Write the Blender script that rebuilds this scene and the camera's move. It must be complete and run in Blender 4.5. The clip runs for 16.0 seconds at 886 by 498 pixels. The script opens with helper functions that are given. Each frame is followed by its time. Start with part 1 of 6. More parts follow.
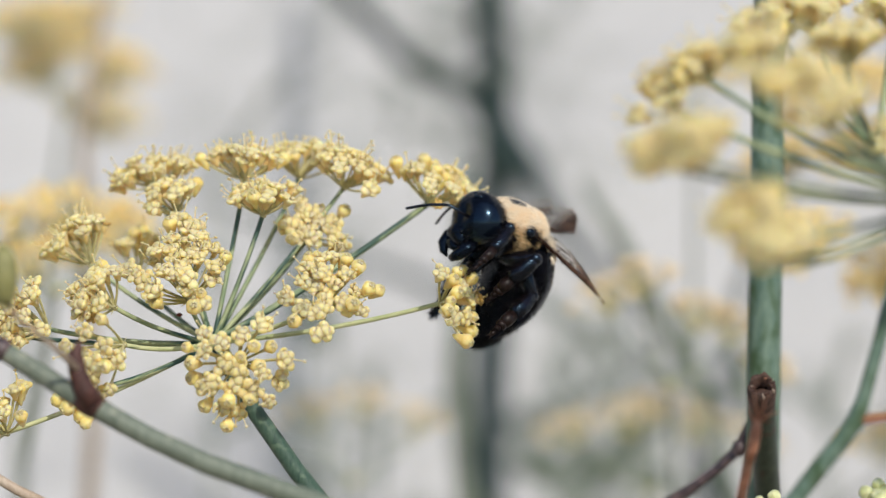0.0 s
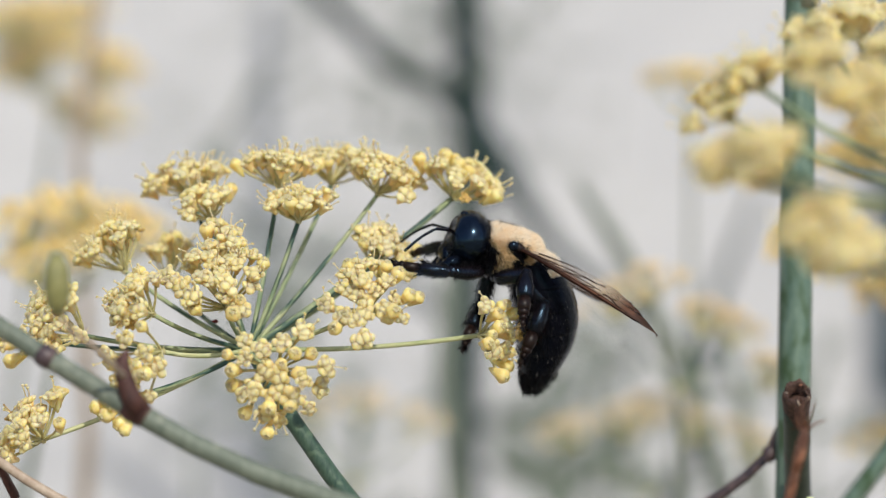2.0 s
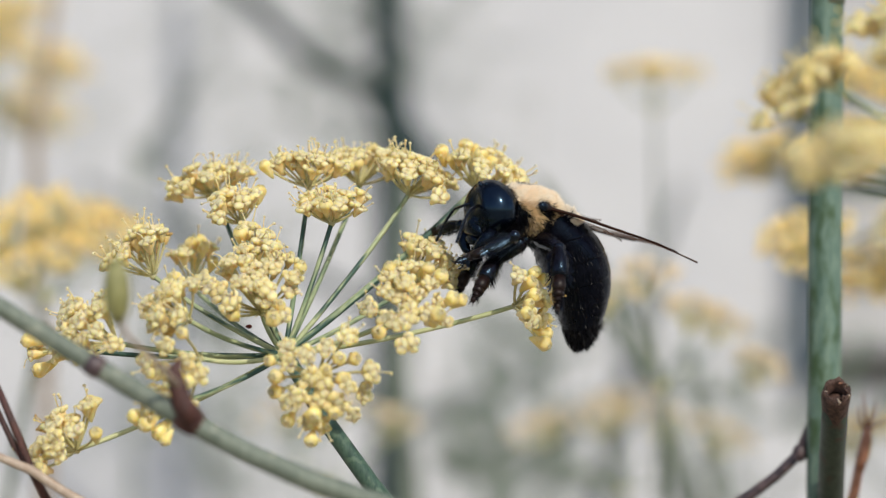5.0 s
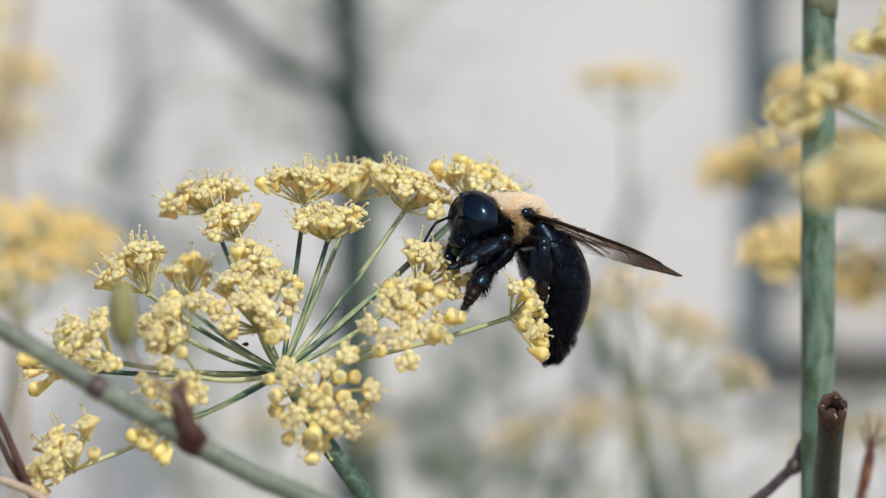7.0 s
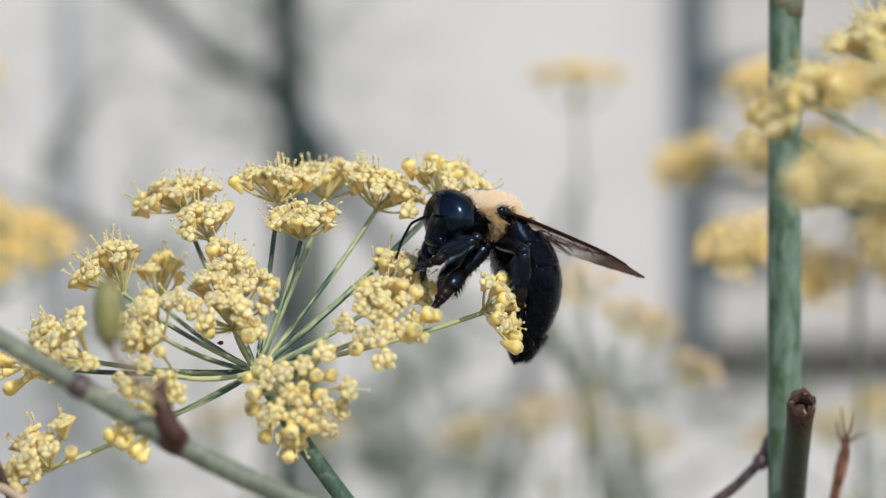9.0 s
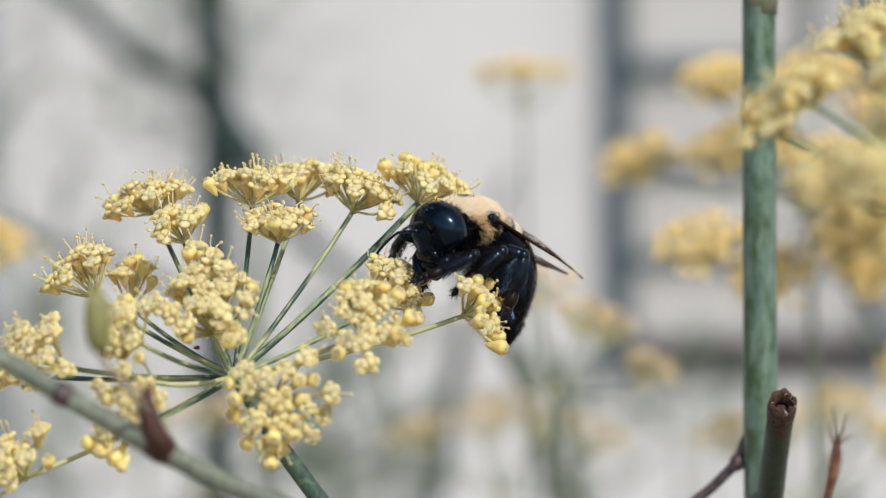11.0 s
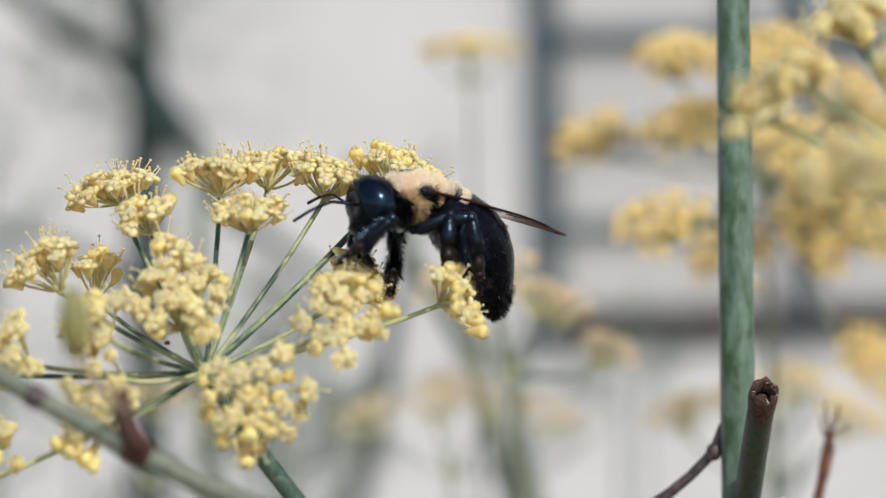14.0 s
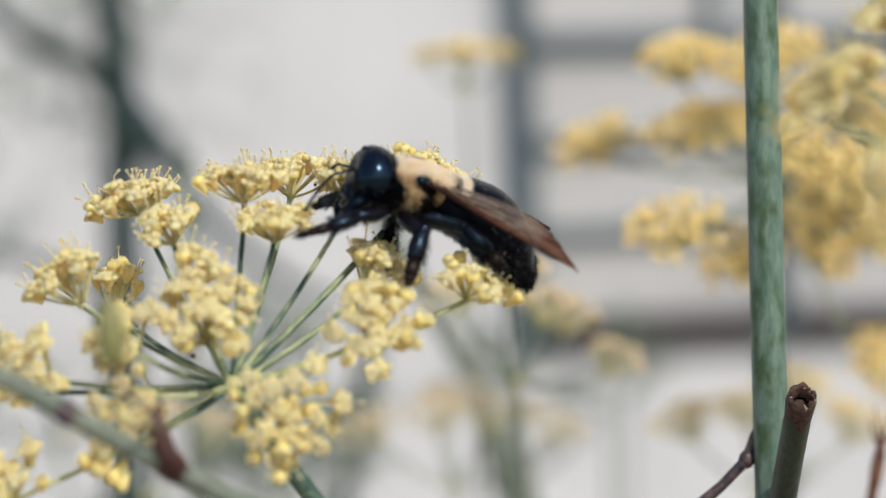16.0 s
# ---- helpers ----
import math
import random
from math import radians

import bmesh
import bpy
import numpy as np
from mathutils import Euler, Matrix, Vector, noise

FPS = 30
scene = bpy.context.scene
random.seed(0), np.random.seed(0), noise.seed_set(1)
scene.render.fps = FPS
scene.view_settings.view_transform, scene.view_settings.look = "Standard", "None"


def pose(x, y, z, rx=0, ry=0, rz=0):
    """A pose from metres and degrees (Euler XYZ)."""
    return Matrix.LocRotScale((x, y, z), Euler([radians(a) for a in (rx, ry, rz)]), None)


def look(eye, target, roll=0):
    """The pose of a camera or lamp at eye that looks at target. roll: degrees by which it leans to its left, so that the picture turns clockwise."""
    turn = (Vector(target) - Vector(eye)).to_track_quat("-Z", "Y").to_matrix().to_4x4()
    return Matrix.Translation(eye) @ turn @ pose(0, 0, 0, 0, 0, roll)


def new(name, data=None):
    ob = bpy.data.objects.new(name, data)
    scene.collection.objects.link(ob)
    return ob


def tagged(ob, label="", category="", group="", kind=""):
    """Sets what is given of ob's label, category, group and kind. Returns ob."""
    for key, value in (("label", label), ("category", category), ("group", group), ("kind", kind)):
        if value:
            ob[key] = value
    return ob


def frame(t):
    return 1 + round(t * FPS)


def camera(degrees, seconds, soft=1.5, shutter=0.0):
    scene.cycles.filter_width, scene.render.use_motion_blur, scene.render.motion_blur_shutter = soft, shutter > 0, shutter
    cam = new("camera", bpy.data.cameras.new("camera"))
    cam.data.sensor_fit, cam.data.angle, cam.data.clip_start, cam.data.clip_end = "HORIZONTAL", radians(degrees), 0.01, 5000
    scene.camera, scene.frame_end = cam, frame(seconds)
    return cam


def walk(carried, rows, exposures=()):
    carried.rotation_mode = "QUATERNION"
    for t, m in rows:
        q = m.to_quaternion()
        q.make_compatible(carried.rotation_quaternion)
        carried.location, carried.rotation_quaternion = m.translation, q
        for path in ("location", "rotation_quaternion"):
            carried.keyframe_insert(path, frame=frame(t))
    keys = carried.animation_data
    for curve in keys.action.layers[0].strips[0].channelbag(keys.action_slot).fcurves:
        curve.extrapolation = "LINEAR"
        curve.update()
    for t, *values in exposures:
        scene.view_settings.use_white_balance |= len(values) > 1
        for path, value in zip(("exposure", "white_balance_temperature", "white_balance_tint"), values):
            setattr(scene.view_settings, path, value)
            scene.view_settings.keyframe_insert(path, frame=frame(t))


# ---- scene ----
cam = camera(20, 16.0, soft=1.2, shutter=0.4)
cam.data.dof.use_dof = True
cam.data.dof.focus_distance = 0.2720
cam.data.dof.aperture_fstop = 15
cam.data.dof.aperture_blades = 0
walk(cam, [
    (0, look((0.032514, -0.274065, -0.003679), (0.008489, -0.005139, -0.002429), 0.795)),
    (0.5, look((0.029077, -0.273930, -0.006894), (0.007380, -0.004835, -0.002738), 0.547)),
    (1, look((0.027772, -0.274200, -0.002120), (0.006562, -0.005034, -0.001757), 0.767)),
    (1.5, look((0.023179, -0.273549, -0.002991), (0.005415, -0.004138, -0.001577), 0.546)),
    (2, look((0.022939, -0.274569, -0.002668), (0.004238, -0.005219, -0.001745), 0.876)),
    (2.5, look((0.019127, -0.273065, -0.004616), (0.002793, -0.003567, -0.002500), 0.706)),
    (3, look((0.017318, -0.273418, -0.000603), (0.001027, -0.003918, -0.002763), 1.109)),
    (3.5, look((0.013606, -0.271319, -0.002660), (0.000771, -0.001625, -0.002165), 0.526)),
    (6, look((0.003312, -0.270551, -0.001579), (0.000098, -0.000570, -0.001167), 0.417)),
    (6.5, look((0.002195, -0.270277, -0.001218), (0.000315, -0.000283, -0.000758), 0.247)),
    (7, look((0.000009, -0.269998, 0.000012), (-0.000045, 0.000002, 0.000166), 0.000)),
    (7.5, look((-0.001616, -0.270994, 0.000825), (-0.000350, -0.000997, 0.000911), -0.065)),
    (8, look((-0.002299, -0.271442, 0.000707), (-0.000055, -0.001451, 0.001106), -0.235)),
    (8.5, look((-0.003444, -0.271771, 0.000596), (0.001420, -0.001815, 0.000281), -0.182)),
    (11, look((-0.012876, -0.267529, 0.001228), (0.005033, 0.001875, 0.000189), -0.450)),
    (11.5, look((-0.013635, -0.266694, 0.001347), (0.006404, 0.002558, 0.000041), -0.525)),
    (12, look((-0.013304, -0.265888, 0.003243), (0.008196, 0.003230, -0.000396), -0.366)),
    (12.5, look((-0.014954, -0.264266, 0.000071), (0.010013, 0.004574, -0.001312), -0.808)),
    (13, look((-0.015803, -0.263148, 0.000994), (0.010015, 0.005604, -0.001321), -0.880)),
    (13.5, look((-0.017241, -0.261385, 0.001978), (0.009663, 0.007252, -0.001189), -1.034)),
    (14, look((-0.018625, -0.260027, 0.003684), (0.008290, 0.008587, -0.001044), -0.940)),
    (14.5, look((-0.020612, -0.257276, 0.001485), (0.007649, 0.011230, -0.000936), -1.451)),
    (15, look((-0.021617, -0.256256, 0.005539), (0.006023, 0.012252, -0.000741), -1.088)),
    (15.5, look((-0.023019, -0.254667, 0.003363), (0.005771, 0.013761, -0.000831), -1.551)),
    (16, look((-0.025074, -0.252542, 0.003447), (0.006041, 0.015632, -0.000344), -1.701)),
])

MM = 0.001  # shapes below are written in millimetres

# ---- world, sun, exposure ----
SUN_WAY = Vector((0.32, -0.72, 0.66)).normalized()  # towards the sun
world = bpy.data.worlds.new("sky")
scene.world = world
world.use_nodes = True
sky = world.node_tree.nodes.new("ShaderNodeTexSky")
sky.sky_type, sky.sun_disc = "NISHITA", False
sky.sun_elevation = math.asin(SUN_WAY.z)
sky.sun_rotation = math.atan2(SUN_WAY.x, SUN_WAY.y)
back = world.node_tree.nodes["Background"]
back.inputs["Strength"].default_value = 0.145
world.node_tree.links.new(sky.outputs["Color"], back.inputs["Color"])
sun_data = bpy.data.lights.new("sun", "SUN")
sun_data.energy, sun_data.angle, sun_data.color = 2.85, radians(0.6), (1.0, 0.93, 0.815)
sun = new("sun", sun_data)
sun.matrix_world = look(SUN_WAY * 5, (0, 0, 0))


# ---- materials ----
def material(name, low, high, rough=0.6, size=0.5, fine=0.1, bump=0.2, spec=0.4, sub=0.0, vary=0.0, stretch=(1, 1, 1)):
    """Two colours mixed by noise at two scales (size and fine in millimetres), with bump; vary: brightness spread from object to object."""
    m = bpy.data.materials.new(name)
    m.use_nodes = True
    nt = m.node_tree
    n, l = nt.nodes, nt.links
    b = n["Principled BSDF"]
    co = n.new("ShaderNodeTexCoord")
    mp = n.new("ShaderNodeMapping")
    mp.inputs["Scale"].default_value = stretch
    l.new(co.outputs["Object"], mp.inputs["Vector"])
    a = n.new("ShaderNodeTexNoise")
    a.inputs["Scale"].default_value = 1 / (size * MM)
    a.inputs["Detail"].default_value = 3
    l.new(mp.outputs["Vector"], a.inputs["Vector"])
    f = n.new("ShaderNodeTexNoise")
    f.inputs["Scale"].default_value = 1 / (fine * MM)
    f.inputs["Detail"].default_value = 2
    l.new(mp.outputs["Vector"], f.inputs["Vector"])
    mixf = n.new("ShaderNodeMath")
    mixf.operation = "MULTIPLY_ADD"
    mixf.inputs[1].default_value = 0.35
    l.new(f.outputs["Fac"], mixf.inputs[0])
    sc = n.new("ShaderNodeMath")
    sc.operation = "MULTIPLY"
    sc.inputs[1].default_value = 0.65
    l.new(a.outputs["Fac"], sc.inputs[0])
    l.new(sc.outputs[0], mixf.inputs[2])
    ramp = n.new("ShaderNodeValToRGB")
    ramp.color_ramp.elements[0].position, ramp.color_ramp.elements[0].color = 0.36, (*low, 1)
    ramp.color_ramp.elements[1].position, ramp.color_ramp.elements[1].color = 0.64, (*high, 1)
    l.new(mixf.outputs[0], ramp.inputs["Fac"])
    colour = ramp.outputs["Color"]
    if vary:
        oi = n.new("ShaderNodeObjectInfo")
        mr = n.new("ShaderNodeMapRange")
        mr.inputs["To Min"].default_value, mr.inputs["To Max"].default_value = 1 - vary, 1 + vary
        l.new(oi.outputs["Random"], mr.inputs["Value"])
        hs = n.new("ShaderNodeHueSaturation")
        l.new(mr.outputs["Result"], hs.inputs["Value"])
        l.new(colour, hs.inputs["Color"])
        colour = hs.outputs["Color"]
    l.new(colour, b.inputs["Base Color"])
    b.inputs["Roughness"].default_value = rough
    b.inputs["Specular IOR Level"].default_value = spec
    if sub:
        b.inputs["Subsurface Weight"].default_value = sub
        b.inputs["Subsurface Radius"].default_value = (1, 0.82, 0.40)
        b.inputs["Subsurface Scale"].default_value = 0.9 * MM
    if bump:
        bp = n.new("ShaderNodeBump")
        bp.inputs["Strength"].default_value = bump
        bp.inputs["Distance"].default_value = 0.15 * fine * MM
        l.new(f.outputs["Fac"], bp.inputs["Height"])
        l.new(bp.outputs["Normal"], b.inputs["Normal"])
    return m


def stem_material(name, low, high, spot, spot_size=2.5, cover=(0.55, 0.66), along=1.0, grain=False):
    """A plant stem: bloom-covered green with lengthwise streaks and darker blotches; cover: where the blotches set in, along: how far they are drawn out, grain: streaks follow the mesh's own length."""
    m = material(name, low, high, rough=0.55, size=0.8, fine=0.2, bump=0.25, stretch=(1, 1, 0.18))
    n, l = m.node_tree.nodes, m.node_tree.links
    b = n["Principled BSDF"]
    co = n.new("ShaderNodeTexCoord")
    t = n.new("ShaderNodeTexNoise")
    t.inputs["Scale"].default_value = 1 / (spot_size * MM)
    t.inputs["Detail"].default_value = 4
    drawn = n.new("ShaderNodeMapping")
    drawn.inputs["Scale"].default_value = (1, 1, along)
    where = co.outputs["Object"]
    if grain:
        lengthwise = n.new("ShaderNodeAttribute")
        lengthwise.attribute_name = "grain"
        where = lengthwise.outputs["Vector"]
        for link in list(n["Mapping"].inputs["Vector"].links):
            l.remove(link)
        l.new(where, n["Mapping"].inputs["Vector"])
    l.new(where, drawn.inputs["Vector"])
    l.new(drawn.outputs["Vector"], t.inputs["Vector"])
    r = n.new("ShaderNodeValToRGB")
    r.color_ramp.elements[0].position, r.color_ramp.elements[1].position = cover
    l.new(t.outputs["Fac"], r.inputs["Fac"])
    mx = n.new("ShaderNodeMixRGB")
    l.new(r.outputs["Color"], mx.inputs["Fac"])
    l.new(b.inputs["Base Color"].links[0].from_socket, mx.inputs["Color1"])
    mx.inputs["Color2"].default_value = (*spot, 1)
    l.new(mx.outputs["Color"], b.inputs["Base Color"])
    return m


YELLOW = material("floret_yellow", (0.95, 0.69, 0.265), (0.99, 0.84, 0.47), rough=0.48, size=0.8, fine=0.2, bump=0.12, spec=0.28, sub=0.8, vary=0.08)
GOLDEN = material("ripe_floret_yellow", (0.93, 0.64, 0.22), (0.98, 0.80, 0.40), rough=0.5, size=2.0, fine=0.4, bump=0.12, spec=0.2, sub=0.5)
BUD = material("bud_yellow", (0.90, 0.68, 0.22), (0.97, 0.82, 0.40), rough=0.36, size=0.9, fine=0.2, bump=0.08, spec=0.4, sub=0.7, vary=0.08)
FADED = material("faded_floret", (0.62, 0.47, 0.28), (0.85, 0.70, 0.46), rough=0.6, size=1.5, fine=0.3, bump=0.2, sub=0.2)
OVARY = material("ovary_amber", (0.88, 0.59, 0.23), (0.95, 0.74, 0.37), rough=0.45, size=0.6, fine=0.15, sub=0.6, vary=0.12)
PALEBUD = material("pale_bud", (0.55, 0.58, 0.26), (0.74, 0.76, 0.46), rough=0.35, size=0.6, fine=0.15, bump=0.12, spec=0.5, sub=0.4, vary=0.1)
AMBER = material("spent_floret", (0.40, 0.24, 0.07), (0.62, 0.42, 0.12), rough=0.5, size=0.4, fine=0.1, bump=0.3, sub=0.2, vary=0.2)
PEDICEL = material("pedicel_green", (0.54, 0.51, 0.23), (0.76, 0.70, 0.40), rough=0.5, size=0.6, fine=0.1, sub=0.3)
RAY = stem_material("ray_green", (0.17, 0.25, 0.14), (0.44, 0.48, 0.27), (0.036, 0.085, 0.066), 0.9, (0.47, 0.57), 0.15, True)
PALERAY = stem_material("pale_ray", (0.34, 0.39, 0.18), (0.56, 0.58, 0.33), (0.10, 0.16, 0.09), 0.9, (0.60, 0.70), 0.16, True)
STALK = stem_material("stalk_green", (0.032, 0.072, 0.055), (0.07, 0.125, 0.092), (0.10, 0.16, 0.11), 1.2)
STEM = stem_material("thick_stem_green", (0.080, 0.142, 0.110), (0.160, 0.235, 0.182), (0.050, 0.092, 0.042), 1.9, (0.47, 0.66), 0.5)
BRANCH = stem_material("branch_green", (0.105, 0.13, 0.10), (0.175, 0.205, 0.16), (0.25, 0.27, 0.21), 2.0)
CUT = stem_material("cut_stem_green", (0.024, 0.038, 0.027), (0.048, 0.066, 0.046), (0.05, 0.035, 0.025), 2.0)
BROWN = material("dried_sheath_brown", (0.035, 0.016, 0.014), (0.10, 0.040, 0.032), rough=0.6, size=0.8, fine=0.2, bump=0.5, stretch=(1, 1, 0.3))
CHAR = material("charred_brown", (0.018, 0.010, 0.009), (0.110, 0.060, 0.044), rough=0.75, size=0.5, fine=0.15, bump=0.8, stretch=(1, 1, 0.4))
# blue-black bark; its pinkish highlights are painted in as the lighter colour
TWIG = material("blue_black_twig", (0.008, 0.010, 0.020), (0.15, 0.10, 0.098), rough=0.42, size=1.6, fine=0.3, bump=0.4)
RUST = material("rust_twig", (0.20, 0.075, 0.04), (0.36, 0.17, 0.10), rough=0.6, size=0.8, fine=0.2, bump=0.4)
PINK = material("pink_stalk", (0.36, 0.27, 0.20), (0.50, 0.41, 0.32), rough=0.55, size=1.0, fine=0.2, bump=0.2)
NODE = material("stem_node", (0.10, 0.15, 0.10), (0.26, 0.22, 0.15), rough=0.55, size=1.6, fine=0.3, bump=0.4)
PITH = material("pith", (0.20, 0.15, 0.11), (0.46, 0.38, 0.30), rough=0.8, size=0.5, fine=0.1, bump=0.6)
MITE = material("mite_red", (0.10, 0.012, 0.008), (0.2, 0.03, 0.02), rough=0.35, size=0.2, fine=0.05)
LEAF = material("feather_leaf", (0.065, 0.10, 0.065), (0.13, 0.175, 0.11), rough=0.6, size=1.5, fine=0.3)
OLIVE = material("olive_bud", (0.17, 0.17, 0.06), (0.28, 0.27, 0.11), rough=0.5, size=1.0, fine=0.2, sub=0.1)

CHITIN = material("black_chitin", (0.003, 0.0035, 0.006), (0.006, 0.007, 0.012), rough=0.2, size=0.6, fine=0.16, bump=0.45, spec=0.34)
TERGITE = material("black_tergite", (0.002, 0.002, 0.004), (0.005, 0.005, 0.009), rough=0.20, size=0.8, fine=0.24, bump=1.0, spec=0.13)
SKULLSHELL = material("pitted_black_shell", (0.001, 0.0015, 0.003), (0.004, 0.005, 0.009), rough=0.14, size=0.5, fine=0.28, bump=1.0, spec=0.22)
EYE = material("compound_eye", (0.001, 0.002, 0.004), (0.004, 0.006, 0.012), rough=0.20, size=0.4, fine=0.06, bump=0.05, spec=0.5)
LEGSHELL = material("leg_chitin", (0.003, 0.003, 0.004), (0.010, 0.007, 0.008), rough=0.24, size=0.5, fine=0.22, bump=1.0, spec=0.45)
TARSUS = material("tarsus_brown", (0.005, 0.003, 0.003), (0.018, 0.008, 0.006), rough=0.45, size=0.5, fine=0.1, bump=0.6, spec=0.25)
# back fur is paler than the flanks, partly sunlight put into its colour
TANFUR = material("tan_fur", (1.0, 0.87, 0.68), (1.0, 0.95, 0.84), rough=0.7, size=1.2, fine=0.25, bump=0.0, spec=0.2)
FLANKFUR = material("brown_fur", (0.56, 0.38, 0.17), (0.92, 0.74, 0.46), rough=0.7, size=0.6, fine=0.15, bump=0.0, spec=0.2)
BLACKFUR = material("black_fur", (0.001, 0.001, 0.002), (0.006, 0.005, 0.006), rough=0.36, size=0.6, fine=0.2, bump=0.0, spec=0.14)
for m in (CHITIN, TERGITE, EYE, LEGSHELL, SKULLSHELL):  # faint blue of the sky's reflection, put into the gloss tint of the shell
    m.node_tree.nodes["Principled BSDF"].inputs["Specular Tint"].default_value = (0.38, 0.66, 1.0, 1)


def let_through(m, share):
    """Lets light pass into thin hairs: part of the surface is translucent."""
    n, l = m.node_tree.nodes, m.node_tree.links
    b = n["Principled BSDF"]
    t = n.new("ShaderNodeBsdfTranslucent")
    l.new(b.inputs["Base Color"].links[0].from_socket, t.inputs["Color"])
    mx = n.new("ShaderNodeMixShader")
    mx.inputs["Fac"].default_value = share
    l.new(b.outputs[0], mx.inputs[1])
    l.new(t.outputs[0], mx.inputs[2])
    l.new(mx.outputs[0], n["Material Output"].inputs["Surface"])


let_through(TANFUR, 0.45)
let_through(FLANKFUR, 0.35)
let_through(YELLOW, 0.18)
let_through(GOLDEN, 0.18)
let_through(BUD, 0.14)
let_through(PEDICEL, 0.2)
UNDERFUR = material("tan_skin", (0.93, 0.80, 0.60), (0.97, 0.89, 0.74), rough=0.8, size=0.7, fine=0.2, bump=0.3, spec=0.1)
VEIN = material("wing_vein", (0.016, 0.007, 0.005), (0.035, 0.015, 0.010), rough=0.45, spec=0.06, size=0.5, fine=0.1)


def wing_material():
    """A clear membrane near the base, smoky brown behind the leading edge and over the outer half."""
    m = material("wing_membrane", (0.050, 0.022, 0.016), (0.27, 0.125, 0.075), rough=0.36, size=1.4, fine=0.25, bump=0.4, spec=0.06, stretch=(0.22, 1.5, 1))
    n, l = m.node_tree.nodes, m.node_tree.links
    b = n["Principled BSDF"]
    co = n.new("ShaderNodeTexCoord")
    sep = n.new("ShaderNodeSeparateXYZ")
    l.new(co.outputs["Object"], sep.inputs["Vector"])
    out = n.new("ShaderNodeMapRange")
    out.inputs["From Min"].default_value, out.inputs["From Max"].default_value = 9.5 * MM, 13.5 * MM
    l.new(sep.outputs["X"], out.inputs["Value"])
    edge = n.new("ShaderNodeMapRange")
    edge.inputs["From Min"].default_value, edge.inputs["From Max"].default_value = 1.0 * MM, 0.35 * MM
    l.new(sep.outputs["Y"], edge.inputs["Value"])
    smoky = n.new("ShaderNodeMath")
    smoky.operation = "MAXIMUM"
    l.new(out.outputs["Result"], smoky.inputs[0])
    l.new(edge.outputs["Result"], smoky.inputs[1])
    alpha = n.new("ShaderNodeMapRange")
    alpha.inputs["To Min"].default_value, alpha.inputs["To Max"].default_value = 0.16, 0.80
    l.new(smoky.outputs[0], alpha.inputs["Value"])
    mx = n.new("ShaderNodeMixRGB")
    mx.inputs["Color1"].default_value = (0.50, 0.40, 0.32, 1)
    l.new(b.inputs["Base Color"].links[0].from_socket, mx.inputs["Color2"])
    l.new(smoky.outputs[0], mx.inputs["Fac"])
    l.new(mx.outputs["Color"], b.inputs["Base Color"])
    b.inputs["Specular Tint"].default_value = (0.9, 0.62, 0.5, 1)
    let_through(m, 0.45)
    end = n["Material Output"].inputs["Surface"]
    film, clear = n.new("ShaderNodeMixShader"), n.new("ShaderNodeBsdfTransparent")
    l.new(alpha.outputs["Result"], film.inputs["Fac"])
    l.new(clear.outputs[0], film.inputs[1])
    l.new(end.links[0].from_socket, film.inputs[2])
    l.new(film.outputs[0], end)
    return m


SPECK = material("pale_speck", (0.75, 0.68, 0.50), (0.95, 0.90, 0.78), rough=0.5, size=0.1, fine=0.03, bump=0.1)
WING = wing_material()
PLASTER = material("pale_plaster", (0.542, 0.547, 0.566), (0.626, 0.627, 0.638), rough=0.9, size=60, fine=4, bump=0.5, spec=0.2)
BOARD = material("weathered_board", (0.42, 0.415, 0.42), (0.53, 0.525, 0.52), rough=0.8, size=20, fine=2, bump=0.6, spec=0.2, stretch=(0.15, 1, 1))
FRAME = material("slate_paint", (0.02, 0.05, 0.068), (0.04, 0.085, 0.108), rough=0.6, size=15, fine=2, bump=0.4, spec=0.3)
# dark brown of the lowest rail; also the painted shade in the board gaps
SHADE = material("dark_rail_gap_shade", (0.022, 0.017, 0.020), (0.040, 0.031, 0.034), rough=0.9, size=20, fine=3, bump=0.4, spec=0.1)
BARK = material("shrub_bark", (0.012, 0.028, 0.032), (0.036, 0.058, 0.060), rough=0.85, size=6, fine=1, bump=0.8, spec=0.2)
# out of view; kept pale so it reflects warm light onto flower undersides
SOIL = material("dry_garden_soil", (0.22, 0.18, 0.125), (0.40, 0.34, 0.25), rough=0.95, size=120, fine=8, bump=0.8, spec=0.1)


# ---- mesh helpers (millimetres) ----
def part(name, bm, mat, parent=None, label="", at=None, smooth=True):
    """Links a bmesh, given in millimetres, as one mesh object, under a thing or a part where one is given."""
    bmesh.ops.scale(bm, vec=(MM, MM, MM), verts=bm.verts)
    me = bpy.data.meshes.new(name)
    bm.to_mesh(me)
    bm.free()
    if smooth:
        me.polygons.foreach_set("use_smooth", [True] * len(me.polygons))
    for m in mat if isinstance(mat, (list, tuple)) else [mat]:
        me.materials.append(m)
    ob = new(name, me)
    if parent is not None:
        ob.parent = parent
    if at is not None:
        ob.matrix_basis = at
    if label:
        tagged(ob, label)
    return ob


def place(x, y, z, rx=0, ry=0, rz=0):
    """pose() with its place in millimetres."""
    return pose(x * MM, y * MM, z * MM, rx, ry, rz)


def thing(name, label, category, at, group="", kind=""):
    ob = new(name)
    ob.empty_display_size = 0.002
    ob.location = Vector(at) * MM
    return tagged(ob, label, category, group, kind)


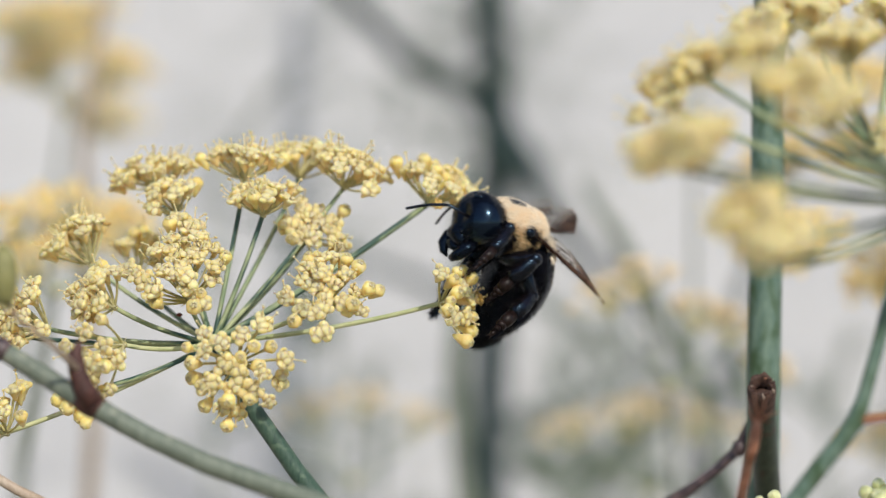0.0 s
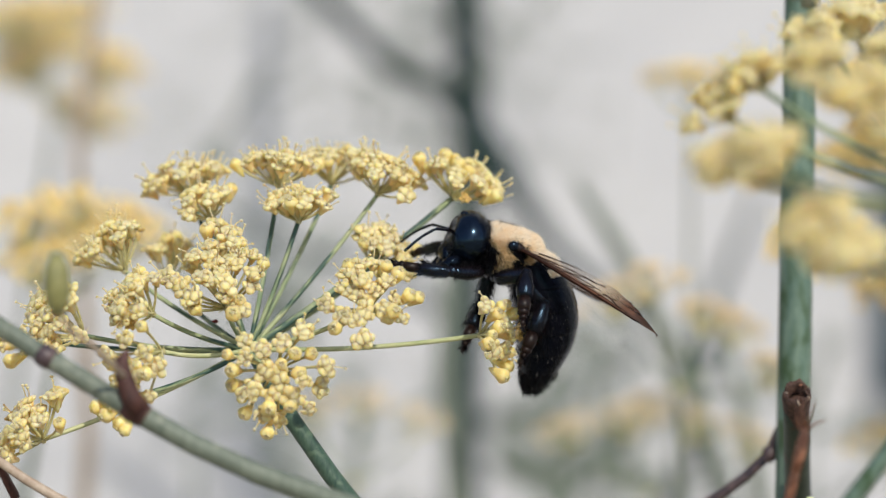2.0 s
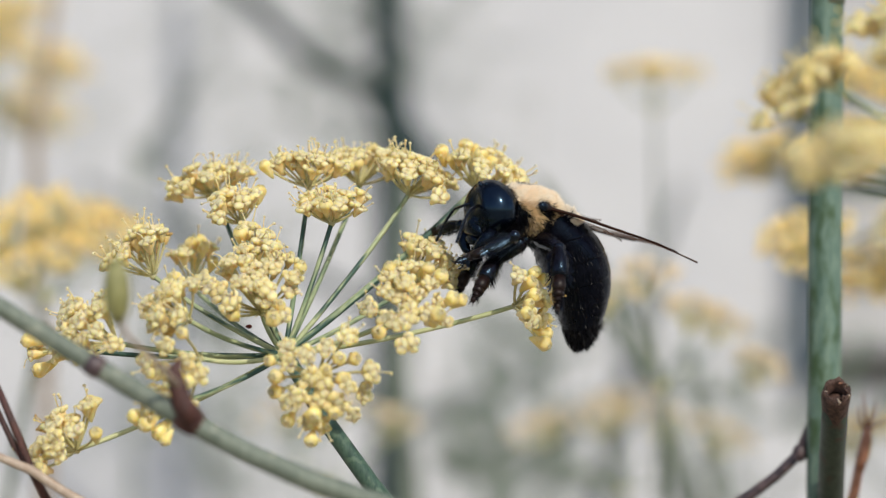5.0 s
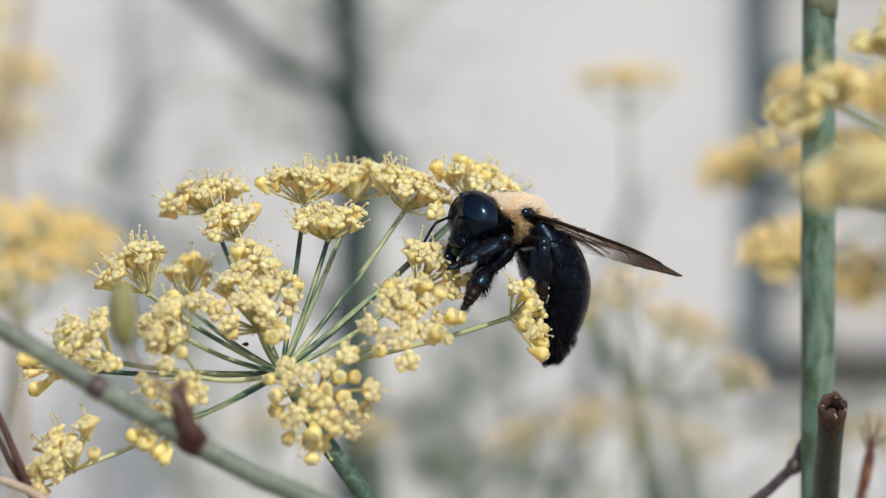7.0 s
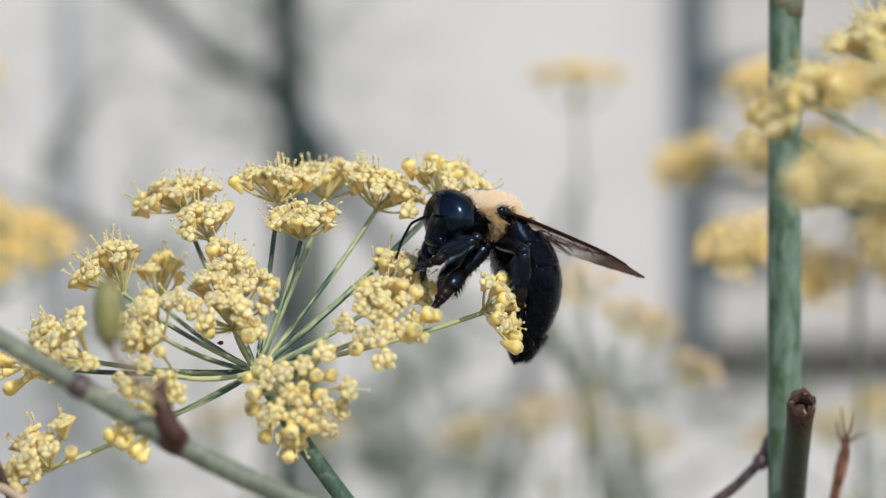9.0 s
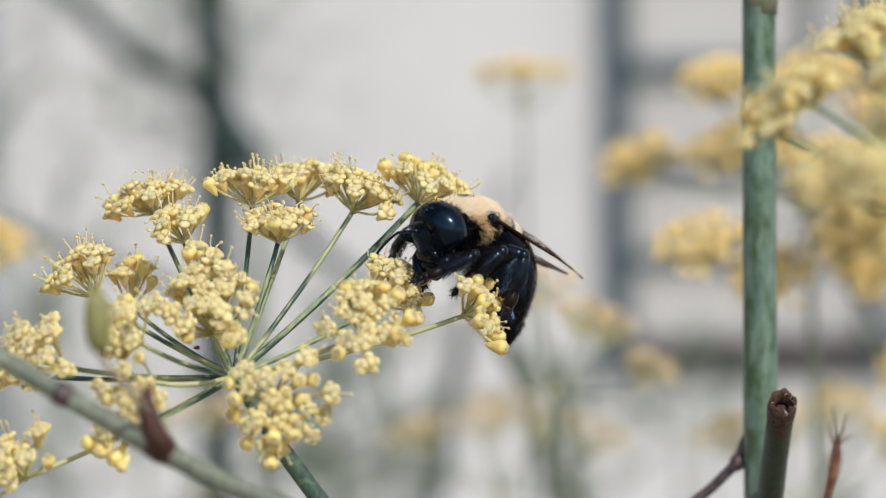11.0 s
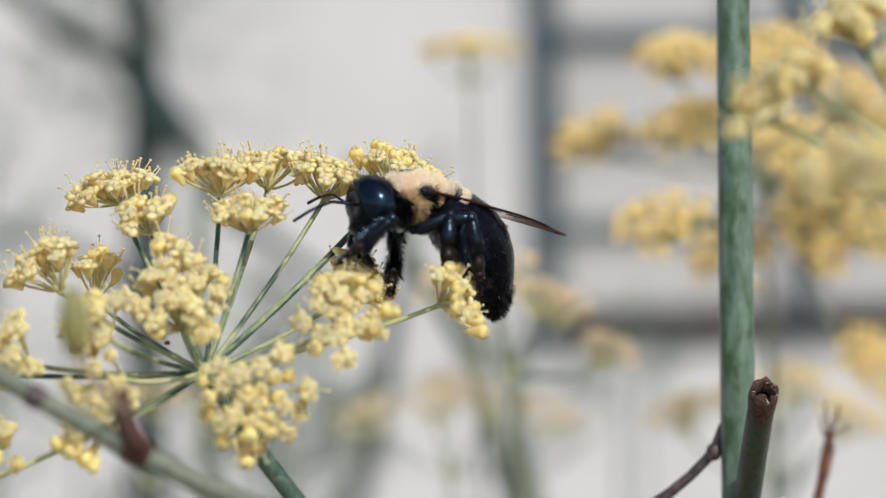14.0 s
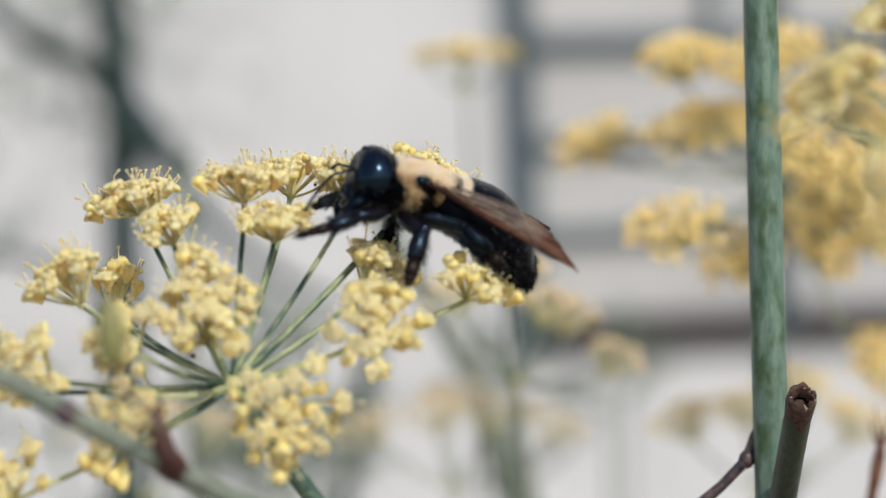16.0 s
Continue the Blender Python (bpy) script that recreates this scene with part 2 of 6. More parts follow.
def tube(bm, pts, radii, segs=10, ends=True, mat=0):
    """A round limb through the points, with a radius at each."""
    pts = [Vector(p) for p in pts]
    ways = [(pts[min(i + 1, len(pts) - 1)] - pts[max(i - 1, 0)]).normalized() for i in range(len(pts))]
    side = ways[0].orthogonal().normalized()
    rings = []
    for p, w, r in zip(pts, ways, radii):
        side = (side - w * side.dot(w)).normalized()
        up = w.cross(side)
        rings.append([bm.verts.new(p + (side * math.cos(a) + up * math.sin(a)) * r) for a in (2 * math.pi * k / segs for k in range(segs))])
    for a, b in zip(rings, rings[1:]):
        for k in range(segs):
            f = bm.faces.new((a[k], a[(k + 1) % segs], b[(k + 1) % segs], b[k]))
            f.material_index = mat
    if ends:
        bm.faces.new(rings[0][::-1]).material_index = mat
        bm.faces.new(rings[-1]).material_index = mat
    return rings


def curve_points(a, b, bow=(0, 0, 0), n=8):
    """n + 1 points from a to b, bowed out by the vector bow in the middle."""
    a, b, bow = Vector(a), Vector(b), Vector(bow)
    return [a.lerp(b, k / n) + bow * (4 * (k / n) * (1 - k / n)) for k in range(n + 1)]


def blob(bm, centre, radii, turn=None, level=2, mat=0):
    m = Matrix.Translation(centre) @ (turn.to_4x4() if turn is not None else Matrix()) @ Matrix.Diagonal((*radii, 1))
    made = bmesh.ops.create_icosphere(bm, subdivisions=level, radius=1, matrix=m)
    if mat:
        for f in {f for v in made["verts"] for f in v.link_faces}:
            f.material_index = mat
    return made["verts"]


def towards(way, up=(0, 0, 1)):
    """A turn whose z axis points along way."""
    return Vector(way).to_track_quat("Z", "Y").to_matrix()


def fur(name, roots, mat, parent, width=0.05, label="", seed=1):
    """Many fine tapered hairs in one mesh. roots: (root, way, length)."""
    rnd = random.Random(seed)
    vs, fs = [], []
    for p, w, length in roots:
        w = w.normalized()
        side = w.cross(Vector((rnd.uniform(-1, 1), rnd.uniform(-1, 1), rnd.uniform(-1, 1)))).normalized() * width * rnd.uniform(0.7, 1.2)
        sag = Vector((rnd.uniform(-0.2, 0.2), rnd.uniform(-0.2, 0.2), rnd.uniform(-0.2, 0.2))) * length
        mid, tip = p + w * length * 0.5, p + w * length + sag
        k = len(vs)
        vs += [p - side, p + side, mid - side * 0.7, mid + side * 0.7, tip]
        fs += [(k, k + 1, k + 3, k + 2), (k + 2, k + 3, k + 4)]
    me = bpy.data.meshes.new(name)
    me.from_pydata([tuple(v * MM) for v in vs], [], fs)
    me.materials.append(mat)
    ob = new(name, me)
    ob.parent = parent
    tagged(ob, label, kind="stuff")
    return ob


# ---- the setting ----
def box(bm, lo, hi, bevel=0.0):
    m = Matrix.Translation((Vector(lo) + Vector(hi)) / 2) @ Matrix.Diagonal((*(Vector(hi) - Vector(lo)), 1))
    made = bmesh.ops.create_cube(bm, size=1, matrix=m)
    if bevel:
        edges = {e for v in made["verts"] for e in v.link_edges}
        bmesh.ops.bevel(bm, geom=list(edges), offset=bevel, segments=2, affect="EDGES")


bm = bmesh.new()
bmesh.ops.create_grid(bm, x_segments=40, y_segments=40, size=400000)
for v in bm.verts:
    v.co.z = -900 + 6 * noise.noise(v.co * 0.0003)
tagged(part("ground", bm, SOIL), "bare garden soil under the fennel, unseen, pale to bounce light up", "ground", kind="structure")

bm = bmesh.new()
box(bm, (-9000, 960, -900), (9000, 1160, 1500), 6)
tagged(part("wall_garden", bm, PLASTER, smooth=False), "pale sunlit plastered garden wall behind the plants", "wall", kind="structure")


def slatted_panel():
    """A slate-painted frame with pale boards laid across it, before the wall."""
    t = thing("slatted_panel", "slate-grey wooden frame with pale weathered cross boards, fixed on the wall", "panel", (219, 952, -902))
    x0, x1 = -64, 190
    for x, w in ((x0, 8.5), (62, 8), (x1, 12)):
        bm = bmesh.new()
        box(bm, (x - w / 2, -8, 838), (x + w / 2, 8, 1180), 1.2)
        part("post", bm, FRAME, t, smooth=False)
    bm = bmesh.new()
    box(bm, (28.2, -8, 989.2), (33.5, 8, 1180), 1.0)
    part("post", bm, FRAME, t, smooth=False)
    for z, h in ((985, 9), (937, 6), (893, 7), (847, 13)):
        for a, b in ((x0 + 5.6, 57.4), (66.6, x1 - 6.6)):
            bm = bmesh.new()
            box(bm, (a, -6, z - h / 2), (b, 6, z + h / 2), 0.8)
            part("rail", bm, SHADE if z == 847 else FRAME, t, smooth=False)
    edges = (1170, 1042, 1036, 989.5, 980.5, 939.5, 934.5, 896, 890, 853.5)
    for hi, lo in zip(edges[::2], edges[1::2]):
        for a, b in ((x0 + 6, 57 if lo < 985 else 28), (67, x1 - 7)):  # the upper bay stands open beside the middle post
            bm = bmesh.new()
            box(bm, (a, 0, lo), (b, 6, hi - (9 if a > 60 and lo < 985 else 0)), 0.8)
            part("board", bm, BOARD, t, smooth=False)
    # dark sheet added behind the boards, standing in for shadow in their gaps
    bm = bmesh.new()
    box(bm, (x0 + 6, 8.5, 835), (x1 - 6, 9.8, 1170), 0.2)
    part("gap_shade_sheet", bm, SHADE, t, smooth=False)


slatted_panel()


def woody_shrub():
    t = thing("shrub", "dark bare-stemmed shrub growing in front of the garden wall", "shrub", (-36, 708, -900))
    bm = bmesh.new()
    tube(bm, [(-8, 0, 0), (-6, 4, 300), (-2, 3, 600), (0, 0, 850), (1, 0, 950), (-3, -2, 1010), (-6, 2, 1100), (-4, 0, 1250)], [9, 8.4, 8, 7.4, 7.4, 6.8, 6.6, 4.5], 12)
    part("trunk", bm, BARK, t)
    for pts, r in (
        ([(1, 0, 947), (-10, 6, 962), (-34, 10, 975), (-64, 8, 1004), (-92, 2, 1030)], (6, 5, 4.2, 3.6, 2.2)),
        ([(1, 0, 949), (9, -6, 938), (20, -10, 922), (34, -12, 902), (60, -16, 880), (84, -20, 868)], (8, 7.6, 5.2, 3.6, 2.8, 1.4)),
        ([(-2, 0, 1005), (-20, 4, 1020), (-42, 0, 1052)], (3.2, 2.6, 1.4)),
        ([(0, 0, 870), (-26, -8, 888), (-70, -12, 902), (-120, -8, 925)], (3.2, 2.6, 2.0, 1.2)),
        ([(-1, 0, 830), (30, 4, 838), (70, 6, 862)], (3.4, 2.6, 1.6)),
        ([(-4, 0, 560), (50, -10, 720), (84, -18, 810), (93, -20, 862), (97, -20, 885), (112, -22, 925)], (4, 4, 4, 3.6, 2.6, 1.4)),
    ):
        bm = bmesh.new()
        tube(bm, pts, r, 9)
        part("limb", bm, BARK, t)
    rnd = random.Random(5)
    bm = bmesh.new()
    for k in range(170):
        a = Vector((rnd.uniform(-150, 60), rnd.uniform(-25, 25), rnd.uniform(800, 1060)))
        w = Vector((rnd.uniform(-1, 1), rnd.uniform(-0.5, 0.5), rnd.uniform(-0.2, 1))).normalized()
        tube(bm, curve_points(a, a + w * rnd.uniform(14, 40), (rnd.uniform(-4, 4), 0, -3), 3), (0.5, 0.45, 0.35, 0.15), 4, ends=False)
    for k in range(150):
        a = Vector((rnd.gauss(-14, 22), rnd.uniform(-20, 20), rnd.uniform(925, 1070)))
        w = Vector((rnd.uniform(-1, 1), rnd.uniform(-0.5, 0.5), rnd.uniform(-0.4, 1))).normalized()
        tube(bm, curve_points(a, a + w * rnd.uniform(10, 26), (rnd.uniform(-3, 3), 0, -2), 3), (0.9, 0.9, 0.7, 0.2), 5, ends=False)
    tagged(part("thread_foliage", bm, LEAF, t), kind="stuff")


woody_shrub()


# ---- florets ----
def open_floret(seed):
    """A pear-shaped ovary under a two-domed waxy disc, five small inrolled petals round it and a few long stamens; it stands on z = 0."""
    rnd = random.Random(seed)
    bm = bmesh.new()
    tube(bm, [(0, 0, -0.75), (0, 0, -0.45), (0, 0, -0.1), (0, 0, 0.18), (0, 0, 0.34)], (0.14, 0.24, 0.42, 0.54, 0.46), 12, mat=1)
    for s in (-1, 1):
        vs = blob(bm, (0.23 * s, 0, 0.42), (0.36, 0.42, 0.24), level=2)
    for k in range(5):
        a = 2 * math.pi * k / 5 + rnd.uniform(-0.3, 0.3)
        out = Vector((math.cos(a), math.sin(a), 0))
        d, big = rnd.uniform(0.42, 0.60), rnd.uniform(0.8, 1.2)
        turn = Matrix.Rotation(a, 3, "Z") @ Matrix.Rotation(rnd.uniform(-0.9, 0.1), 3, "Y")
        blob(bm, out * d + Vector((0, 0, 0.30 + rnd.uniform(-0.12, 0.14))), (0.36 * big, 0.34 * big, 0.21 * big), turn, 2)
    for k in range(rnd.choice((1, 1, 2, 2, 3, 4))):
        a = rnd.uniform(0, 6.28)
        out = Vector((math.cos(a), math.sin(a), 0))
        tip = out * rnd.uniform(0.5, 1.15) + Vector((0, 0, rnd.uniform(1.0, 1.75)))
        tube(bm, [out * 0.3 + Vector((0, 0, 0.35)), out * 0.55 + Vector((0, 0, 0.85)), tip], (0.06, 0.05, 0.045), 5)
        blob(bm, tip, (0.15, 0.12, 0.11), level=1)
    return bm


def ball_floret(seed, long=1.0):
    """A closed bud: a slightly lobed ball drawn out into its stalk, with a small crown."""
    rnd = random.Random(seed)
    bm = bmesh.new()
    vs = blob(bm, (0, 0, 0.42), (0.62, 0.62, 0.56), level=3)
    ph = rnd.uniform(0, 6)
    for v in vs:
        a = math.atan2(v.co.y, v.co.x)
        r = 1 + 0.05 * math.cos(5 * a + ph) + 0.08 * noise.noise(v.co * 1.6 + Vector((seed * 3.3, 0, 0)))
        v.co.x, v.co.y = v.co.x * r, v.co.y * r
        if v.co.z < 0.35:  # pear-shaped towards the stalk
            q = (0.35 - v.co.z) / 0.49
            v.co.z -= 0.75 * long * q * q
            v.co.x, v.co.y = v.co.x * (1 - 0.30 * q), v.co.y * (1 - 0.30 * q)
    for k in range(5):
        a = 2 * math.pi * k / 5 + ph
        blob(bm, (0.2 * math.cos(a), 0.2 * math.sin(a), 0.93), (0.17, 0.17, 0.09), level=1)
    return bm


def shared(bm, name, *mats):
    bmesh.ops.scale(bm, vec=(MM, MM, MM), verts=bm.verts)
    me = bpy.data.meshes.new(name)
    bm.to_mesh(me)
    bm.free()
    me.polygons.foreach_set("use_smooth", [True] * len(me.polygons))
    for m in mats:
        me.materials.append(m)
    return me


OPEN = [shared(open_floret(s), "floret", YELLOW, OVARY) for s in range(6)]
BALLS = [shared(ball_floret(s, l), "bud", BUD) for s, l in ((1, 1.1), (2, 1.3), (3, 0.95), (4, 1.45), (5, 1.15))]
PALEBUDS = [shared(ball_floret(s, l), "bud", PALEBUD) for s, l in ((6, 1.0), (7, 1.2))]
SPENT = [shared(open_floret(40), "spent_floret", AMBER, OVARY)]


def umbellet(head, hub, node, centre, radius, count, fresh, seed, joined=False, bud=None, petal=None):
    """A small umbel at the end of a ray: pedicels from the node, each with a floret. Its origin is the hub, about which it sways."""
    rnd = random.Random(seed)
    hub, node, centre = Vector(hub), Vector(node) - Vector(hub), Vector(centre) - Vector(hub)
    axis = centre - node
    h = axis.length
    axis.normalize()
    turn = towards(axis)
    bm = bmesh.new()
    blob(bm, node, (0.42, 0.42, 0.5), turn, 2)
    spots = []
    count = max(5, int(count * 0.86))
    for i in range(count):
        u = (i + 0.5) / count
        rr = radius * math.sqrt(u) * rnd.uniform(0.72, 1.12)
        a = i * 2.39996 + rnd.uniform(-0.45, 0.45)
        up = h * (1.15 - 0.42 * u * u) + rnd.uniform(-0.9, 0.55)
        p = node + turn @ Vector((rr * math.cos(a), rr * math.sin(a), up))
        w = (p - node).normalized()
        tube(bm, curve_points(node, p - w * 0.5, -axis * 0.25 * u, 4), (0.20, 0.15, 0.14, 0.15, 0.18), 6, ends=False)
        spots.append((p, (w * 0.7 + axis * 0.5 + Vector((0, 0, 0.15))).normalized(), u))
    for k in range(4):
        a = k * 1.6 + rnd.uniform(0, 1)
        w = turn @ Vector((math.cos(a), math.sin(a), 0.25))
        tube(bm, [node, node + w * 0.7, node + w * 1.3], (0.1, 0.07, 0.02), 4, ends=False)
    if joined:
        for p, w, u in spots:
            q = rnd.uniform(0.75, 1.05)
            blob(bm, p + w * 0.4, (q, q, q * 0.85), towards(w), 1, mat=1)
        ob = part("umbellet", bm, [PEDICEL, petal or GOLDEN], head)
        return ob
    ob = part("umbellet", bm, PEDICEL, head)
    for p, w, u in spots:
        k = rnd.random()
        if k < fresh * (1.45 - 0.85 * u * u):
            me = rnd.choice(OPEN)
        elif k > 0.975:
            me = SPENT[0]
        else:
            me = rnd.choice(bud or BALLS)
        closed = me in (bud or BALLS)
        f = new("bud" if closed else "floret", me)
        f.parent = ob
        s = rnd.uniform(0.85, 1.2) * (1.18 if closed else 0.95 if me in SPENT else 1.38)
        f.matrix_basis = Matrix.LocRotScale(p * MM, (towards(w) @ Matrix.Rotation(rnd.uniform(0, 6.28), 3, "Z")).to_quaternion(), (s, s, s))
    return ob


def ray(head, hub, node, r0=0.33, r1=0.27, bow=0.6, mat=None):
    hub, node = Vector(hub), Vector(node)
    d = node - hub
    bm = bmesh.new()
    side = Vector((0, 0, 1)) - d.normalized() * d.normalized().z
    n = 10
    tube(bm, curve_points((0, 0, 0), d, -side * bow, n), [r0 + (r1 - r0) * k / n for k in range(n + 1)], 8)
    r = part("ray", bm, mat or RAY, head)
    back_turn = d.to_track_quat("Z", "Y").inverted()
    grain = r.data.attributes.new("grain", "FLOAT_VECTOR", "POINT")
    grain.data.foreach_set("vector", [c for v in r.data.vertices for c in back_turn @ v.co + Vector((0.01 * d.x, 0.01 * d.z, 0))])
    return r


def flower_head(hub, label, group=""):
    t = thing("fennel_flower_head", label, "flower", hub, group)
    bm = bmesh.new()
    blob(bm, (0, 0, 0), (1.15, 1.15, 0.95), level=3)
    part("hub", bm, PEDICEL, t)
    return t


# the flower head on which the bee feeds
HUB = (-17.4, 0.5, -13.1)
head = flower_head(HUB, "yellow fennel flower head in full bloom on a green stalk")
bm = bmesh.new()
stalk = [(0, 0, 0.3), (2.3, 0.2, -3.6), (4.9, 0.4, -7.8), (9.4, 0.6, -14.0), (22, 3, -30), (40, 6, -60), (48, 10, -130), (52, 14, -300), (50, 14, -890)]
tube(bm, stalk, (0.75, 0.88, 0.95, 1.0, 1.1, 1.3, 1.6, 2.4, 3.6), 14)
part("stalk", bm, STALK, head)
swaying = {}


def bloom(seed, key, node, centre, radius, count, fresh):
    """One ray of the main head with its umbellet; key names those that move with the bee."""
    r = ray(head, HUB, node, *((0.40, 0.36) if key == "rear" else (0.29, 0.26)), mat=PALERAY if key in ("front_right", "perch", "u14", "u16") else None)
    u = umbellet(head, HUB, node, centre, radius, count, fresh, seed)
    swaying[key] = (r, u)


bloom(1, "u1", (-26.3, 13.0, 4.4), (-26.8, 13.0, 6.6), 5.2, 28, .85)
bloom(2, "u2", (-22.8, 6.0, 1.2), (-23.7, 5.0, 3.4), 3.2, 15, .85)
bloom(3, "u3", (-15.4, 8.0, 5.2), (-15.3, 8.0, 7.6), 4.5, 24, .9)
bloom(4, "u4", (-10.2, 15.0, 5.7), (-9.7, 15.0, 8.7), 4.4, 22, .6)
bloom(5, "u5", (-4.3, 10.0, 4.5), (-3.3, 9.5, 7.1), 4.7, 26, .85)
bloom(6, "rear", (3.1, 12.0, 5.3), (4.3, 11.4, 7.7), 6.0, 32, .35)
bloom(7, "u7", (-12.6, 4.0, 1.2), (-12.6, 3.5, 3.4), 3.7, 22, .95)
bloom(8, "u8", (-19.7, -2.0, -8.5), (-20.0, -6.0, -4.9), 5.8, 38, .95)
bloom(9, "u8b", (-21.0, 1.0, -2.8), (-20.4, 0.0, -0.3), 2.3, 8, .8)
bloom(10, "u9", (-32.3, 5.0, -4.7), (-34.0, 5.0, -1.3), 3.9, 22, .85)
bloom(11, "u10", (-29.0, 14.0, -6.1), (-28.4, 14.0, -2.2), 3.2, 12, .3)
bloom(12, "u11", (-26.9, -7.0, -9.2), (-29.2, -9.0, -7.7), 3.7, 24, .95)
bloom(13, "u12", (-35.1, -3.0, -11.8), (-38.2, -6.0, -10.0), 4.6, 28, .9)
bloom(14, "u13", (-41.3, 0.0, -12.5), (-43.9, 0.0, -13.1), 2.6, 7, .2)
bloom(15, "u14", (-25.6, -8.0, -13.2), (-27.6, -13.0, -14.5), 4.0, 16, .6)
bloom(16, "u15", (-28.1, -10.0, -17.9), (-30.4, -11.0, -19.5), 2.8, 8, .15)
bloom(17, "u16", (-39.0, -5.3, -23.1), (-40.6, -6.5, -21.3), 5.0, 26, .7)
bloom(18, "u17", (-13.2, -8.0, -15.0), (-12.9, -12.0, -15.6), 5.8, 36, .42)
bloom(19, "front_right", (-3.9, -6.0, -8.5), (-3.4, -8.6, -6.8), 5.3, 36, .48)
bloom(20, "grasped", (-2.7, 8.0, -5.1), (-0.8, 7.0, -2.3), 4.1, 25, .75)
bloom(21, "perch", (7.4, 2.5, -7.2), (9.5, 1.6, -6.7), 4.7, 23, .5)


def mite():
    t = thing("mite", "tiny dark red mite sitting on a fennel ray", "mite", (-21.3, 1.0, -10.1))
    bm = bmesh.new()
    blob(bm, (0, 0, 0), (0.32, 0.26, 0.24), level=2)
    blob(bm, (-0.3, 0, 0), (0.14, 0.14, 0.12), level=1)
    part("body", bm, MITE, t)
    for k in range(6):
        s = -1 if k % 2 else 1
        x = -0.2 + 0.2 * (k // 2)
        bm = bmesh.new()
        tube(bm, [(x, 0.1 * s, 0), (x, 0.35 * s, 0.12), (x, 0.5 * s, -0.15)], (0.04, 0.035, 0.02), 4)
        part("leg", bm, MITE, t)


mite()


# ---- stems and twigs round the flower head ----
def thick_stem():
    t = thing("fennel_plant", "thick upright blue-green fennel stem with dark mottling", "plant", (44.3, 26, -900))
    bm = bmesh.new()
    zs = [0, 300, 600, 760, 820, 850, 880, 900, 925, 960, 1000, 1080, 1150]
    tube(bm, [(0.25 * math.sin(z * 0.02), 0, z) for z in zs], [3.6, 3.0, 2.5, 2.2, 2.1, 2.05, 2.0, 1.98, 1.95, 1.9, 1.8, 1.5, 1.1], 28)
    for v in bm.verts:  # fine lengthwise ribs
        a = math.atan2(v.co.y, v.co.x)
        v.co.x *= 1 + 0.02 * math.cos(7 * a)
        v.co.y *= 1 + 0.02 * math.cos(7 * a)
    part("stem", bm, STEM, t)
    bm = bmesh.new()
    tube(bm, [(0.1, 0, 927.4), (0.1, 0, 929.6), (0.1, 0, 931.4), (0.1, 0, 933.0), (0.1, 0, 936)], (1.96, 2.12, 2.36, 2.22, 1.93), 20)
    part("node", bm, NODE, t, "swollen pinkish-brown stem node")
    bm = bmesh.new()
    tube(bm, [(0, 0, 700), (0, 0, 704), (0, 0, 716), (0.2, 0, 730)], (2.5, 2.9, 2.75, 2.5), 20)
    part("leaf_sheath", bm, BRANCH, t)


thick_stem()


